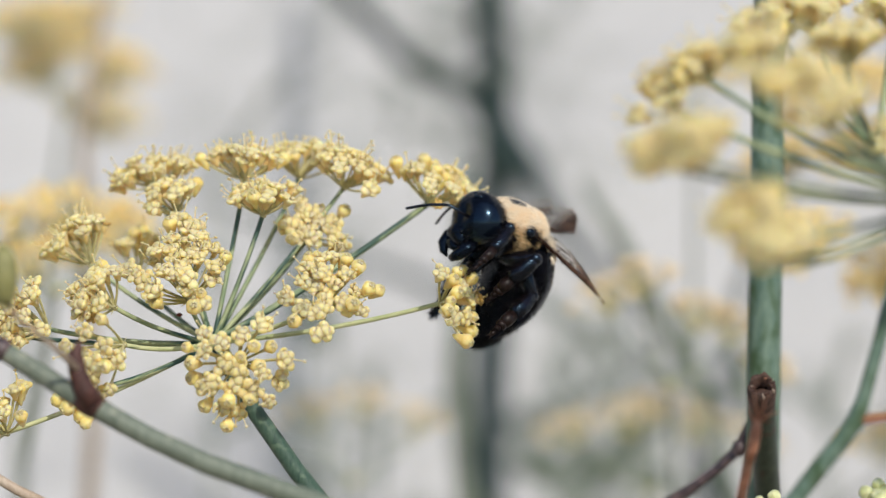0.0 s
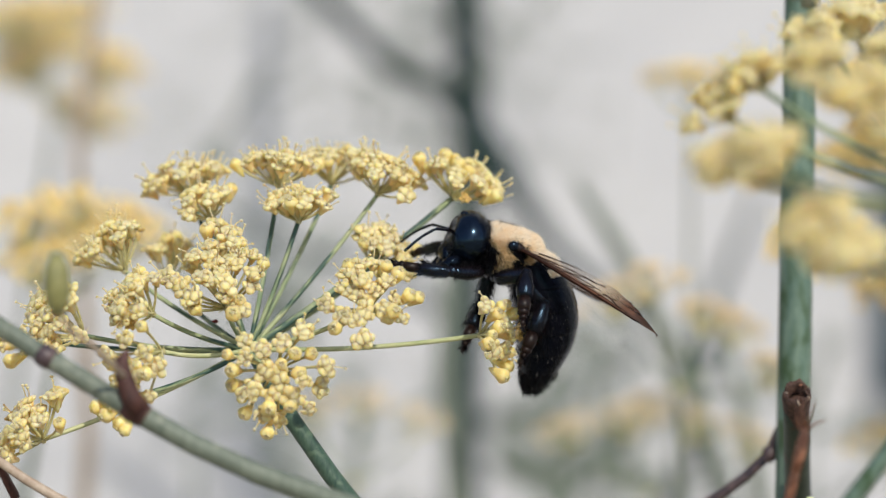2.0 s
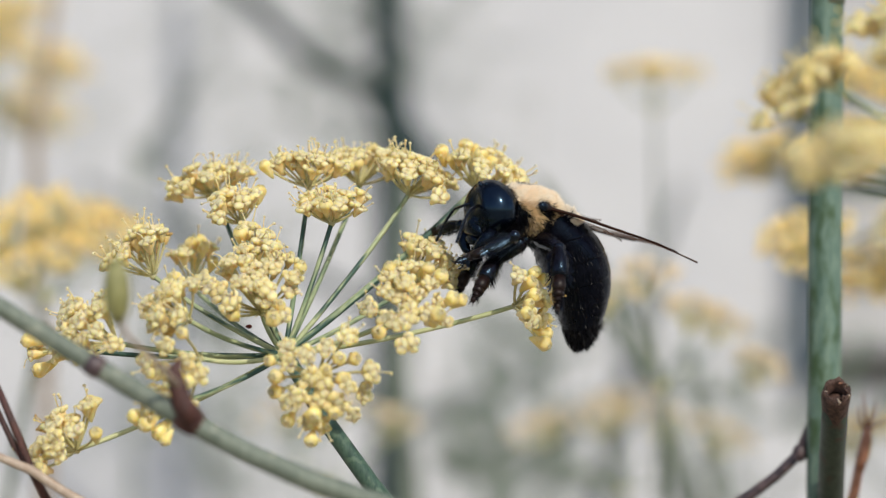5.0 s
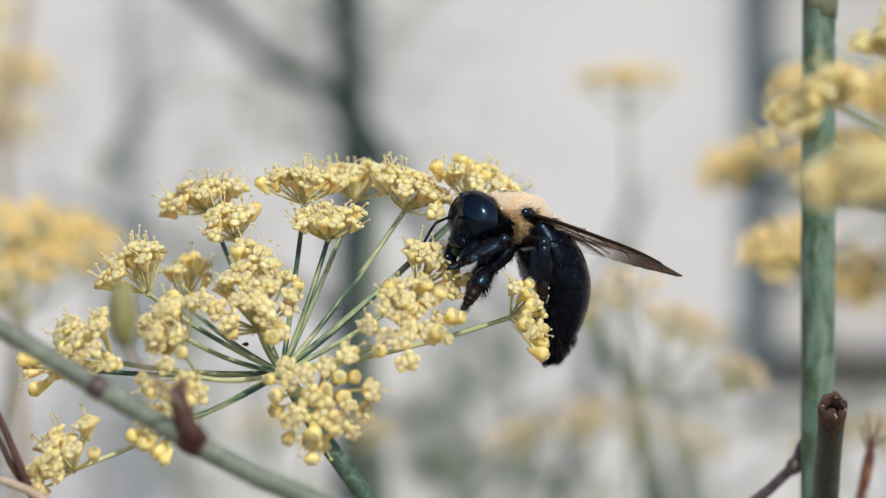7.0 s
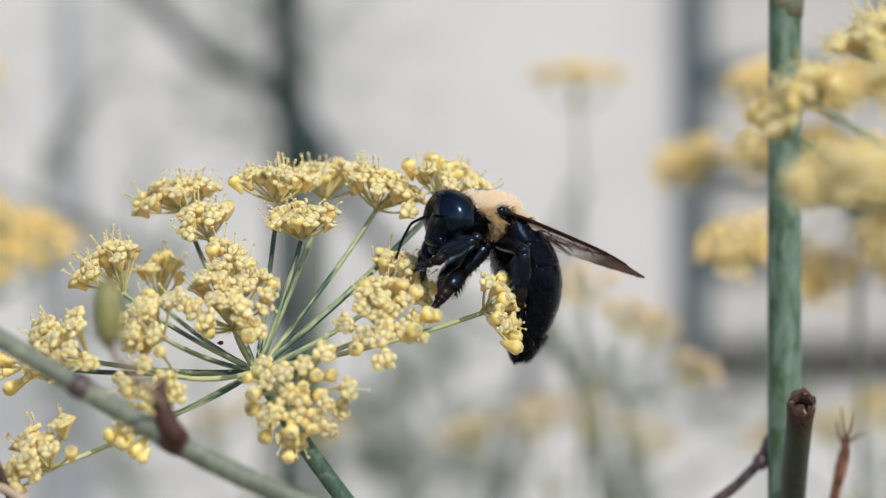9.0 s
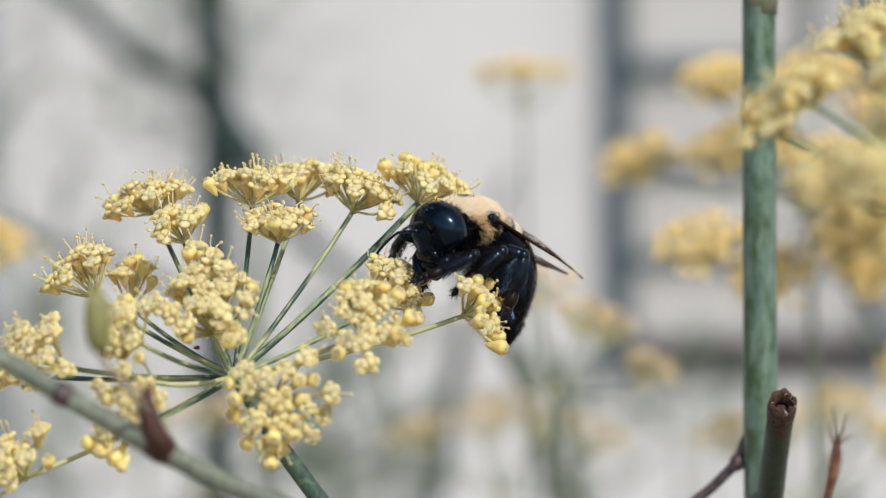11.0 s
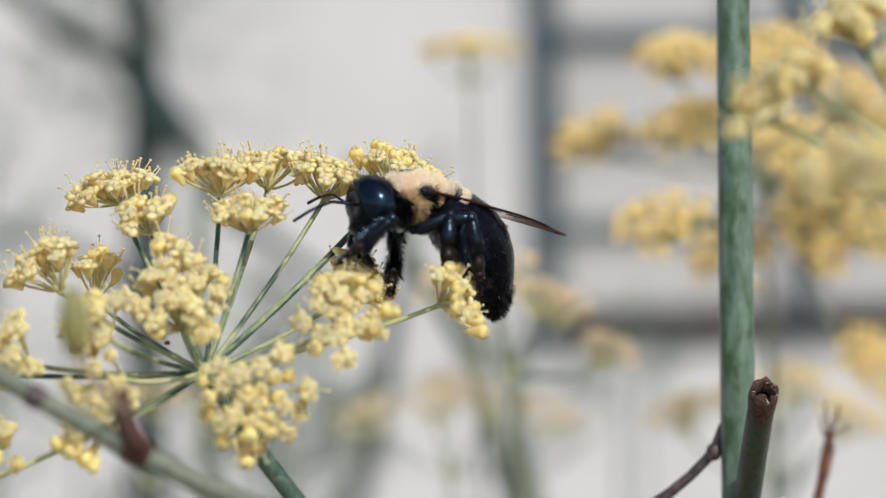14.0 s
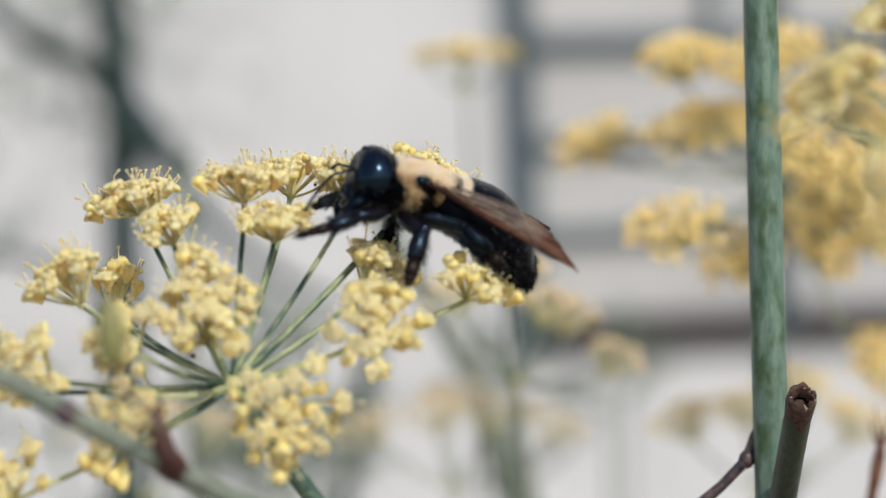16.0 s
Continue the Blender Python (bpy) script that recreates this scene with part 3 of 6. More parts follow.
def cut_stub():
    t = thing("cut_stub", "short cut-off fennel side stem with a dry brown hollow end", "stem", (42.2, 8, -29))
    lean = Matrix.Translation((0.95, 0, 12.3)) @ Vector((-0.075, -0.755, 0.651)).to_track_quat("Z", "Y").to_matrix().to_4x4() @ Matrix.Translation((-0.95, 0, -12.3))
    bm = bmesh.new()
    tube(bm, [(0.9, 0.5, -14), (0.85, 0.2, -8), (0.8, 0, 0), (0.85, 0, 6), (0.9, 0, 9.6)], (1.6, 1.55, 1.5, 1.5, 1.46), 20)
    bmesh.ops.transform(bm, matrix=lean, verts=bm.verts)
    part("stub", bm, CUT, t)
    rnd = random.Random(8)
    bm = bmesh.new()
    n = 18
    prev = None
    for k in range(n + 1):
        a = 2 * math.pi * k / n
        o = Vector((math.cos(a), math.sin(a), 0))
        j = 0.35 * math.sin(k * 2.1) + 0.25 * math.sin(k * 5.3)
        pts = [Vector((0.85, 0, 8.2 + 0.8 * math.sin(2 * a + 1) + 0.5 * math.sin(5 * a))) + o * 1.50, Vector((0.9, 0, 10.7)) + o * 1.66, Vector((0.95, 0, 11.8 + j)) + o * 1.55, Vector((0.95, 0, 11.5 + j)) + o * 1.15, Vector((0.9, 0, 10.3)) + o * 0.9]
        vs = [bm.verts.new(p) for p in pts]
        if prev:
            for i in range(4):
                bm.faces.new((prev[i], vs[i], vs[i + 1], prev[i + 1]))
        prev = vs
    bmesh.ops.remove_doubles(bm, verts=bm.verts, dist=1e-4)
    bmesh.ops.transform(bm, matrix=lean, verts=bm.verts)
    part("dry_rim", bm, CHAR, t, "dark brown ragged rim")
    bm = bmesh.new()
    blob(bm, (0.9, 0, 9.8), (1.1, 1.1, 0.3), level=2)
    bmesh.ops.transform(bm, matrix=lean, verts=bm.verts)
    part("pith", bm, CHAR, t, "dark hollow pith")
    for k in range(22):
        a = k * 0.2856 + rnd.uniform(-0.1, 0.1)
        o = Vector((math.cos(a), math.sin(a), 0))
        bm = bmesh.new()
        p = Vector((0.95, 0, 11.3 + rnd.uniform(-0.25, 0.2))) + o * rnd.uniform(1.2, 1.5)
        q = rnd.uniform(0.08, 0.2)
        tube(bm, [p, p + o * rnd.uniform(-0.1, 0.1) + Vector((rnd.uniform(-0.1, 0.1), 0, 0.3)), p - o * rnd.uniform(-0.1, 0.4) + Vector((rnd.uniform(-0.2, 0.2), 0, rnd.uniform(0.35, 0.85)))], (q * 1.2, q, 0.03), 5)
        bmesh.ops.transform(bm, matrix=lean, verts=bm.verts)
        part("fibre", bm, RUST if k in (4, 15) else PITH if k % 3 == 2 else CHAR, t)



cut_stub()


def dark_twig():
    t = thing("dark_twig", "thin dark purple-brown twig curving up to the stem", "twig", (42.4, 27, -22.9))
    bm = bmesh.new()
    tube(bm, [(1.2, -1.0, 2.6), (0, 0, 0), (-1.0, 0, -2.6), (-3.9, 0, -5.4), (-6.5, 0, -7.4), (-10, 1, -9.8), (-18, 3, -15)], (0.45, 0.62, 0.66, 0.62, 0.66, 0.72, 0.8), 9)
    part("twig", bm, TWIG, t)
    bm = bmesh.new()
    blob(bm, (-1.0, 0, -2.6), (0.95, 0.9, 1.1), level=2)
    part("node", bm, TWIG, t)


def rust_twig():
    t = thing("dry_sprig", "rust-brown dried sprig with forked hair-thin tips", "twig", (40.6, -26, -23.6))
    bm = bmesh.new()
    tube(bm, [(-2.5, 2, -12), (-1.0, 0.6, -5), (0, 0, 0), (0.5, 0, 2.6), (0.95, 0, 4.8)], (0.6, 0.55, 0.5, 0.45, 0.38), 9)
    part("stalk", bm, RUST, t)
    for a, b, c in (((0.9, 0, 4.6), (0.7, 0, 6.2), (0.5, 0.2, 8.2)), ((0.95, 0, 4.7), (1.5, 0, 6.0), (1.9, 0, 7.6)), ((0.9, 0, 4.4), (1.9, -0.3, 5.2), (3.0, -0.4, 5.6)), ((0.8, 0, 4.2), (0.2, 0.2, 5.4), (0.1, 0.3, 6.8))):
        bm = bmesh.new()
        tube(bm, [a, b, c], (0.2, 0.13, 0.05), 6)
        part("fork", bm, RUST, t)
    bm = bmesh.new()
    tube(bm, [(0.1, 0, 0.4), (0.45, 0, 2.0), (0.8, 0, 3.6), (1.0, 0, 4.6)], (0.48, 0.62, 0.58, 0.3), 10)
    part("sheath", bm, RUST, t)


dark_twig()
rust_twig()


def near_branch():
    """The branch that crosses before the flower head, with its brown knot, a dry spike and an olive bud."""
    t = thing("fennel_branch", "grey-green fennel side branch with brown bands and a knot", "branch", (-23.7, -31, -18.3))
    bm = bmesh.new()
    tube(bm, [(-60, -8, 26), (-40, -4, 19.2), (-18.5, 0, 11.0), (-9, 0, 5.2), (-1.0, 0, 0.5), (0, 0, 0), (1.2, 0, -0.7), (6, 0, -3.2), (11.6, 0, -5.6), (24, 2, -10), (50, 8, -24), (62, 12, -120), (64, 14, -300)], (0.75, 0.84, 0.93, 0.97, 1.02, 1.15, 1.06, 1.03, 1.05, 1.1, 1.3, 1.9, 2.5), 16)
    part("branch", bm, BRANCH, t)
    for at, w, r, l in (((-0.2, 0, 0.1), (0.88, 0, -0.47), 1.26, 1.3), ((-9.2, 0, 5.3), (0.86, 0, -0.5), 1.12, 0.9)):
        bm = bmesh.new()
        a, w = Vector(at), Vector(w).normalized()
        tube(bm, [a - w * l, a - w * l * 0.5, a, a + w * l * 0.5, a + w * l], (r * 0.86, r, r * 1.04, r, r * 0.86), 14)
        part("knot", bm, BROWN if r > 1.2 else TWIG, t)
    bm = bmesh.new()
    tube(bm, [(0.3, -0.5, 0.2), (-0.6, -0.9, 1.6), (-1.25, -1.0, 3.6), (-1.45, -1.0, 5.0), (-0.9, -1.1, 6.2)], (1.2, 1.05, 0.9, 0.75, 0.2), 10)
    part("dry_spike", bm, BROWN, t, "dark brown dried leaf sheath")
    bm = bmesh.new()
    tube(bm, [(-0.8, -1, 3.2), (-2.8, -6, 6.2), (-4.4, -12, 8.6), (-4.7, -14.6, 10.2)], (0.34, 0.28, 0.26, 0.28), 8)
    part("bud_stalk", bm, PINK, t)
    bm = bmesh.new()
    tube(bm, [(-4.72, -14.7, 9.8), (-4.8, -14.9, 10.8), (-4.85, -15, 12.4), (-4.9, -15, 14.2), (-5.0, -15, 15.6)], (0.5, 1.1, 1.3, 1.15, 0.5), 12)
    part("olive_bud", bm, OLIVE, t, "closed olive-green bud")


near_branch()


def forked_branch():
    t = thing("fennel_branch", "smooth green fennel branch with a pinkish joint", "branch", (50.5, -34, -18.2))
    bm = bmesh.new()
    tube(bm, [(3.6, 0, 14), (2.4, 0, 8.8), (0.7, 0, 2.2), (0, 0, 0), (-1.2, 0, -1.7), (-5.3, 0, -7.2), (-14, 2, -18), (-20, 6, -60), (-20, 8, -400)], (0.6, 0.65, 0.72, 0.95, 0.85, 0.85, 0.95, 1.4, 2.2), 14)
    part("branch", bm, STEM, t)
    bm = bmesh.new()
    tube(bm, [(0, -0.2, 0), (1.4, -0.3, 0.1), (3.2, -0.3, 0.3), (7, -0.3, 1.4)], (0.6, 0.5, 0.42, 0.35), 9)
    part("side_twig", bm, RUST, t, "pinkish-brown side twig")


forked_branch()


def purple_stalks():
    for at, pts, r, mat, label in (
        ((-44.5, -12, -21), [(-1.6, 0, 5), (0.4, 0, 0.4), (1.8, 0, -3.2), (4, 1, -8)], (0.35, 0.42, 0.45, 0.5), BROWN, "thin dark purple leaf stalk beside the lowest umbel"),
        ((-44.5, -12, -22.6), [(-2, 0.5, 4.8), (0, 0.5, 0.6), (1.6, 0.5, -1.8), (4, 1, -6)], (0.3, 0.34, 0.38, 0.4), BROWN, "thin dark purple leaf stalk crossing another"),
        ((-44.5, -13, -23.2), [(-6, 0, 1.2), (-1, 0, -0.1), (2.2, 0, -1.4), (5.4, 0, -3.5), (8.8, 0, -5.4), (16, 2, -9)], (0.45, 0.45, 0.5, 0.52, 0.55, 0.6), PINK, "pale pink smooth leaf stalk"),
    ):
        t = thing("leaf_stalk", label, "stalk", at, "leaf stalks")
        bm = bmesh.new()
        tube(bm, pts, r, 9)
        part("stalk", bm, mat, t)


purple_stalks()


def bud_sprig(at, seed):
    """A young umbel, all pale closed buds on short pedicels."""
    t = thing("young_umbel", "small young umbel of pale closed buds", "flower", at, "young umbels")
    bm = bmesh.new()
    tube(bm, [(6, 4, -40), (2, 1, -14), (0, 0, -4)], (0.7, 0.5, 0.35), 8)
    part("stalk", bm, BRANCH, t)
    umbellet(t, (0, 0, 0), (0, 0, -4), (0, 0, -1.2), 1.9, 12, 0.0, seed, bud=PALEBUDS)


bud_sprig((43.9, 7.0, -29.5), 71)
bud_sprig((55.0, -10.0, -26.4), 72)


# ---- other flower heads, out of focus ----
def far_head(hub, spots, label, foot, r_stalk=0.65, detailed=False, seed=0, size=4.5, count=20, face=0.0, petal=None):
    """A flower head with its own stalk down to the soil. spots: places of its small umbels, each with its own size where it has one; face: how far they turn to the open side."""
    t = flower_head(hub, label, "background flower heads")
    hubv = Vector(hub)
    foot = Vector(foot)
    bm = bmesh.new()
    tube(bm, [(0, 0, 0), foot * 0.15, foot * 0.5, foot, foot + Vector((0, 0, -900 - (hub[2] + foot.z)))], (r_stalk * 0.7, r_stalk, r_stalk * 1.2, r_stalk * 1.4, r_stalk * 2.2), 10)
    part("stalk", bm, BRANCH, t)
    for k, c in enumerate(spots):
        wide = c[3] if len(c) > 3 else size
        c = Vector(c[:3])
        d = (c - hubv).normalized()
        axis = Vector((d.x * 0.6, (d.y * 0.6 if not face else -face), d.z * 0.6 + 0.8)).normalized()
        node = c - axis * wide * 0.75
        ray(t, hub, node, 0.36, 0.28, 1.0)
        umbellet(t, hub, node, c, wide, count, 0.8, seed * 50 + k, joined=not detailed, petal=petal)
    return t


far_head((57.5, -46, 2.5), ((32.1, -40, 12.8, 3.4), (35.2, -42, 15.0, 2.6), (31.8, -65.5, 6.4, 3.3), (34.8, -69.3, 6.5, 3.1), (39.2, -61.8, 14.7, 2.9), (44.8, -73, 9.5, 3.6), (41.7, -71.1, 11.7, 2.8), (38.5, -72, 0.7, 3.2), (40.7, -76.7, -1.7, 2.8), (52.6, -65.5, 7.9, 3.6), (56.4, -60, 13, 3.6)),
         "blurred yellow fennel flower head close to the lens", (24, 3, -30), detailed=True, seed=3, count=19, face=0.3)
far_head((52.5, -27, 8), ((42.6, -33, 20.4), (48.6, -40, 17.6), (54.5, -24, 22), (46.5, -20, 22.5)), "yellow fennel flower head beside the thick stem", (20, 2, -40), detailed=True, seed=4, size=3.7, count=24, face=0.3)
far_head((77.8, 157.1, 7.8), ((51.3, 173.8, 15.9), (53.1, 120.5, 1), (61.5, 151.6, 28.7), (62.3, 151.6, 16.9), (82.4, 162.7, 31.3), (71.5, 140.5, 26.6), (73.7, 171.6, 18.9), (91.5, 151.6, 22.2, 9.5), (67, 136, -4.4), (93.7, 167.1, 6.7, 9.5), (82.6, 138.3, 8.9, 9), (86.5, 153.8, -3.3), (95.9, 153.8, 0, 9), (98.1, 151.6, 14.4, 9.5), (95.9, 153.8, -23.3), (74.0, 120, 12.8, 8.5), (82.6, 120, 7.4, 8.5), (79.5, 130, 2.4, 8.5)),
         "blurred yellow fennel flower head behind the thick stem", (4, 10, -60), seed=5, size=7.2, count=62, face=0.6)
far_head((37.3, 238.4, 27.4), ((37.2, 238.4, 36.3), (30.2, 240.7, 35.1), (44.5, 236.2, 35.3), (37.1, 231.6, 35.6), (37.1, 246.4, 35.6)), "small flat yellow fennel flower head before the pale wall", (1, 2, -60), 0.45, seed=6, size=4.2, count=12)
far_head((-66.8, 130.0, -9.7), ((-70.8, 118.0, 2.8), (-67.0, 130.0, 5.8), (-61.8, 142.0, 4.2), (-68.9, 118.0, -3.3), (-63.3, 130.0, -0.5), (-58.0, 142.0, 1.5)), "blurred yellow fennel flower head at the garden's side", (-10, 4, -50), 0.6, seed=7, size=7.5, count=34, face=0.4)
far_head((-114.1, 330.0, 34.0), ((-124.0, 318.0, 54.9), (-118.6, 330.0, 51.9), (-114.5, 342.0, 58.7), (-100.4, 318.0, 44.2), (-122.8, 330.0, 45.0), (-108.4, 342.0, 33.4)), "tall far blurred yellow fennel flower head", (-12, 6, -80), 0.8, seed=8, size=12, count=80, face=0.4)
far_head((33, 150, -24), ((28, 122, -5), (38.2, 150, -10.5), (22, 140, -8), (44, 160, -13), (50, 150, -20)), "faded yellow-brown fennel flower head low behind the bee", (4, 6, -60), seed=9, size=6.0, count=20, petal=FADED)
far_head((30, 215, -48), ((25.2, 200, -31.5), (37.9, 220, -33.1), (14, 210, -34), (50, 215, -36), (31, 225, -30)), "low blurred fennel flower head near the wall's foot", (2, 6, -60), seed=10, size=7.0, count=20, petal=FADED)
far_head((86, 205, -50), ((82.7, 200, -32.7), (95, 210, -30), (72, 205, -35), (104, 200, -36)), "low blurred yellow fennel flower head by the slatted panel", (2, 4, -60), seed=11, size=7.5, count=30)
far_head((-27, 205, -46), ((-25, 200, -29.5), (-36, 210, -32), (-14, 205, -33)), "pale blurred fennel flower head low at the wall", (3, 4, -60), seed=12, size=6.5, count=14, petal=FADED)


def bare_stalk(at, pts, r, mat, label):
    t = thing("fennel_shoot", label, "plant", at, "background stalks")
    bm = bmesh.new()
    tube(bm, pts, r, 9)
    part("stalk", bm, mat, t)
    bm = bmesh.new()
    a, c = Vector(pts[1]), Vector(pts[2])
    tube(bm, [a.lerp(c, 0.2), a.lerp(c, 0.24), a.lerp(c, 0.34)], [r[1] * 1.05, r[1] * 1.3, r[1] * 1.05], 9)
    part("leaf_sheath", bm, mat, t)
    return t


bare_stalk((48, 260, -60), [(6, 0, -60), (0, 0, 0), (-8, 0, 30), (-26, 0, 62), (-34, 0, 74)], (2.6, 2.4, 2.2, 1.8, 1.0), BRANCH, "slanting grey-green stalk low behind the bee")
bare_stalk((62, 300, -80), [(0, 0, -60), (-2, 0, 0), (-9, 0, 40), (-14, 0, 58)], (2.8, 2.6, 2.2, 1.2), BRANCH, "upright blurred stalk before the wall")
bare_stalk((-12, 330, -90), [(2, 0, -60), (0, 0, 0), (-6, 0, 60), (-4, 0, 110)], (3.0, 3.0, 2.6, 1.6), BRANCH, "pale blurred stalk under the flower head")
bare_stalk((-90, 240, -60), [(0, 0, -60), (4, 0, 20), (1, 0, 80), (8, 0, 130)], (1.8, 1.6, 1.2, 0.8), PITH, "blurred pinkish-brown dry stalk before the pale wall")


def thicket(at, height, lean, count, seed, label):
    """A blurred fennel shoot: a stalk with side shoots and thread-fine leaves."""
    r = random.Random(seed)
    t = thing("fennel_shoot", label, "plant", at, "background shoots")
    bm = bmesh.new()
    top = Vector((lean, 0, height))
    tube(bm, curve_points((0, 0, 0), top, (lean * 0.2, 0, 0), 6), [2.8 - 0.33 * k for k in range(7)], 8)
    part("stalk", bm, BRANCH, t)
    bm = bmesh.new()
    for k in range(count):
        f = r.uniform(0.55, 1.0)
        a = top * f + Vector((lean * 0.8 * f * (1 - f), 0, 0))
        w = Vector((r.uniform(-1, 1), r.uniform(-0.6, 0.6), r.uniform(0.1, 1))).normalized()
        mid = a + w * r.uniform(12, 30)
        tube(bm, [a, a.lerp(mid, 0.5), mid], (1.1, 0.9, 0.6), 5, ends=False)
        for q in range(9):
            s = a.lerp(mid, r.uniform(0.4, 1))
            v = (w + Vector((r.uniform(-1, 1), r.uniform(-1, 1), r.uniform(-1, 1))) * 0.8).normalized()
            tube(bm, [s, s + v * r.uniform(5, 14)], (0.55, 0.2), 4, ends=False)
    tagged(part("thread_foliage", bm, LEAF, t), kind="stuff")


thicket((138, 320, -900), 872, -22, 16, 14, "dense grey-green fennel shoot behind the thick stem")
thicket((8, 600, -900), 856, -6, 130, 13, "dense dark fennel foliage low before the wall")
thicket((2, 420, -900), 852, 6, 70, 11, "low feathery fennel foliage behind the flower head")
thicket((-44, 470, -900), 850, -8, 60, 12, "low blurred feathery fennel shoot")
thicket((30, 430, -900), 884, -12, 34, 1, "blurred grey-green fennel shoot with thread leaves")
thicket((70, 520, -900), 862, 14, 18, 2, "blurred fennel shoot low before the wall")
thicket((-14, 560, -900), 868, 8, 34, 3, "soft grey-green fennel shoot")
thicket((118, 480, -900), 858, -10, 12, 4, "blurred fennel shoot near the slatted panel")
thicket((-70, 500, -900), 905, -10, 26, 5, "tall blurred fennel shoot with fine leaves")
thicket((-112, 460, -900), 930, 12, 26, 6, "tall blurred fennel shoot beside the shrub")
thicket((-96, 620, -900), 880, 10, 24, 7, "far blurred fennel shoot before the pale wall")
thicket((10, 640, -900), 880, 16, 30, 8, "far soft fennel shoot beside the shrub")
thicket((150, 600, -900), 846, -14, 14, 9, "far soft fennel shoot under the panel")


# ---- the bee: forward is -x, its left side -y ----
def ellipsoid_roots(rnd, count, centre, radii, keep, length, lift=0.6, sweep=(0.5, 0, 0)):
    """Roots of hairs over an ellipsoid where keep(unit) holds; they stand off its face and sweep back."""
    out = []
    centre = Vector(centre)
    while len(out) < count:
        u = Vector((rnd.gauss(0, 1), rnd.gauss(0, 1), rnd.gauss(0, 1))).normalized()
        v = u + Vector((rnd.gauss(0, 1), rnd.gauss(0, 1), rnd.gauss(0, 1))) * 0.05
        if not keep(v):
            continue
        n = Vector((u.x / radii[0], u.y / radii[1], u.z / radii[2])).normalized()
        p = centre + Vector((u.x * radii[0], u.y * radii[1], u.z * radii[2]))
        w = n * lift + Vector(sweep) + Vector((rnd.uniform(-1, 1), rnd.uniform(-1, 1), rnd.uniform(-1, 1))) * 0.35
        out.append((p, w, rnd.uniform(*length)))
    return out


bee = thing("carpenter_bee", "large black carpenter bee with a tan furry back on the flowers", "bee", (7, 5, 3))
rnd = random.Random(21)

TR = (3.55, 3.55, 3.0)  # half sizes of the thorax
bm = bmesh.new()
blob(bm, (0, 0, -1.1), (3.25, 3.1, 2.45), level=3)
blob(bm, (-2.0, 0, -0.3), (1.6, 2.6, 2.3), level=3)
blob(bm, (2.2, 0, -1.0), (1.7, 2.4, 1.9), level=3)
part("underside", bm, CHITIN, bee, "glossy black underside of the thorax")


def tan_zone(u):
    front = u.x < -0.24 - 0.9 * max(0.0, u.z) and u.z < 0.55
    low = u.z < -0.30 if u.y * u.y > 0.2 else u.z < 0.1
    low = low and not (abs(u.x + 0.14) < 0.34 + 0.35 * (u.z + 0.30) and u.z > -0.66)  # the tan patch on the flank runs further down, narrowing
    wing = (u.x - 0.14) ** 2 + (u.z - 0.26) ** 2 < 0.07 and abs(u.y) > 0.6
    rear = u.x > 0.16 and u.z < (0.38 if abs(u.y) > 0.5 and u.x < 0.6 else -0.25)
    spot = u.z > 0.86 and (u.x / 0.42) ** 2 + (u.y / 0.36) ** 2 < 1
    return not (front or low or wing or rear or spot)


def dark_zone(u):
    return not tan_zone(u) and not (u.z > 0.9)


bm = bmesh.new()
for v in blob(bm, (0, 0, 0.1), TR, level=4):
    v.co += v.co.normalized() * 0.10 * noise.noise(v.co * 0.7)
for f in bm.faces:
    c = f.calc_center_median()
    f.material_index = 0 if tan_zone(Vector((c.x / TR[0], c.y / TR[1], (c.z - 0.1) / TR[2]))) else 1
thorax = part("thorax", bm, [UNDERFUR, CHITIN], bee)

fur("tan_fur", ellipsoid_roots(rnd, 15000, (0, 0, 0.1), TR, lambda u: tan_zone(u) and u.z > 0.25, (0.3, 0.6), 0.6, (0.6, 0, -0.05)), TANFUR, thorax, 0.032, "short pale tan fur, sunlit brightness partly in its colour", 3)
fur("flank_fur", ellipsoid_roots(rnd, 9000, (0, 0, 0.1), TR, lambda u: tan_zone(u) and u.z < 0.42, (0.3, 0.75), 0.6, (0.35, 0, -0.5)), FLANKFUR, thorax, 0.035, "browner tan fur on the flanks", 14)
fur("black_fur", ellipsoid_roots(rnd, 7000, (0, 0, 0.05), TR, dark_zone, (0.35, 0.8), 0.7, (0.2, 0, -0.2)), BLACKFUR, thorax, 0.045, "black fur", 4)
fur("dark_guard_hairs", ellipsoid_roots(rnd, 900, (0, 0, 0.1), TR, lambda u: -0.45 < u.x < 0.2 and -0.7 < u.z < -0.1, (0.5, 1.0), 0.6, (0.3, 0, -0.4)), BLACKFUR, thorax, 0.03, "", 24)
bm = bmesh.new()
blob(bm, (2.5, 0, 0.35), (1.7, 2.5, 2.1), level=3)
scutellum = part("scutellum", bm, UNDERFUR, bee)
fur("scutellum_fur", ellipsoid_roots(rnd, 3500, (2.5, 0, 0.35), (1.7, 2.5, 2.1), lambda u: u.z > 0.1 and u.x > -0.3, (0.35, 0.75), 0.6, (0.5, 0, 0.1)), TANFUR, scutellum, 0.034, "pale tan fur", 17)
bm = bmesh.new()
blob(bm, (-0.05, 0, 3.0), (1.15, 1.0, 0.3), level=3)
part("bald_spot", bm, CHITIN, bee, "shiny black bald spot")
for s in (-1, 1):
    bm = bmesh.new()
    blob(bm, (0.35, 3.58 * s, 0.98), (0.6, 0.45, 0.55), level=3)
    part("tegula", bm, CHITIN, bee, "glossy black wing base")
    bm = bmesh.new()
    blob(bm, (0.95, 3.3 * s, 0.85), (0.75, 0.42, 0.5), level=3)
    part("wing_root", bm, TARSUS, bee)

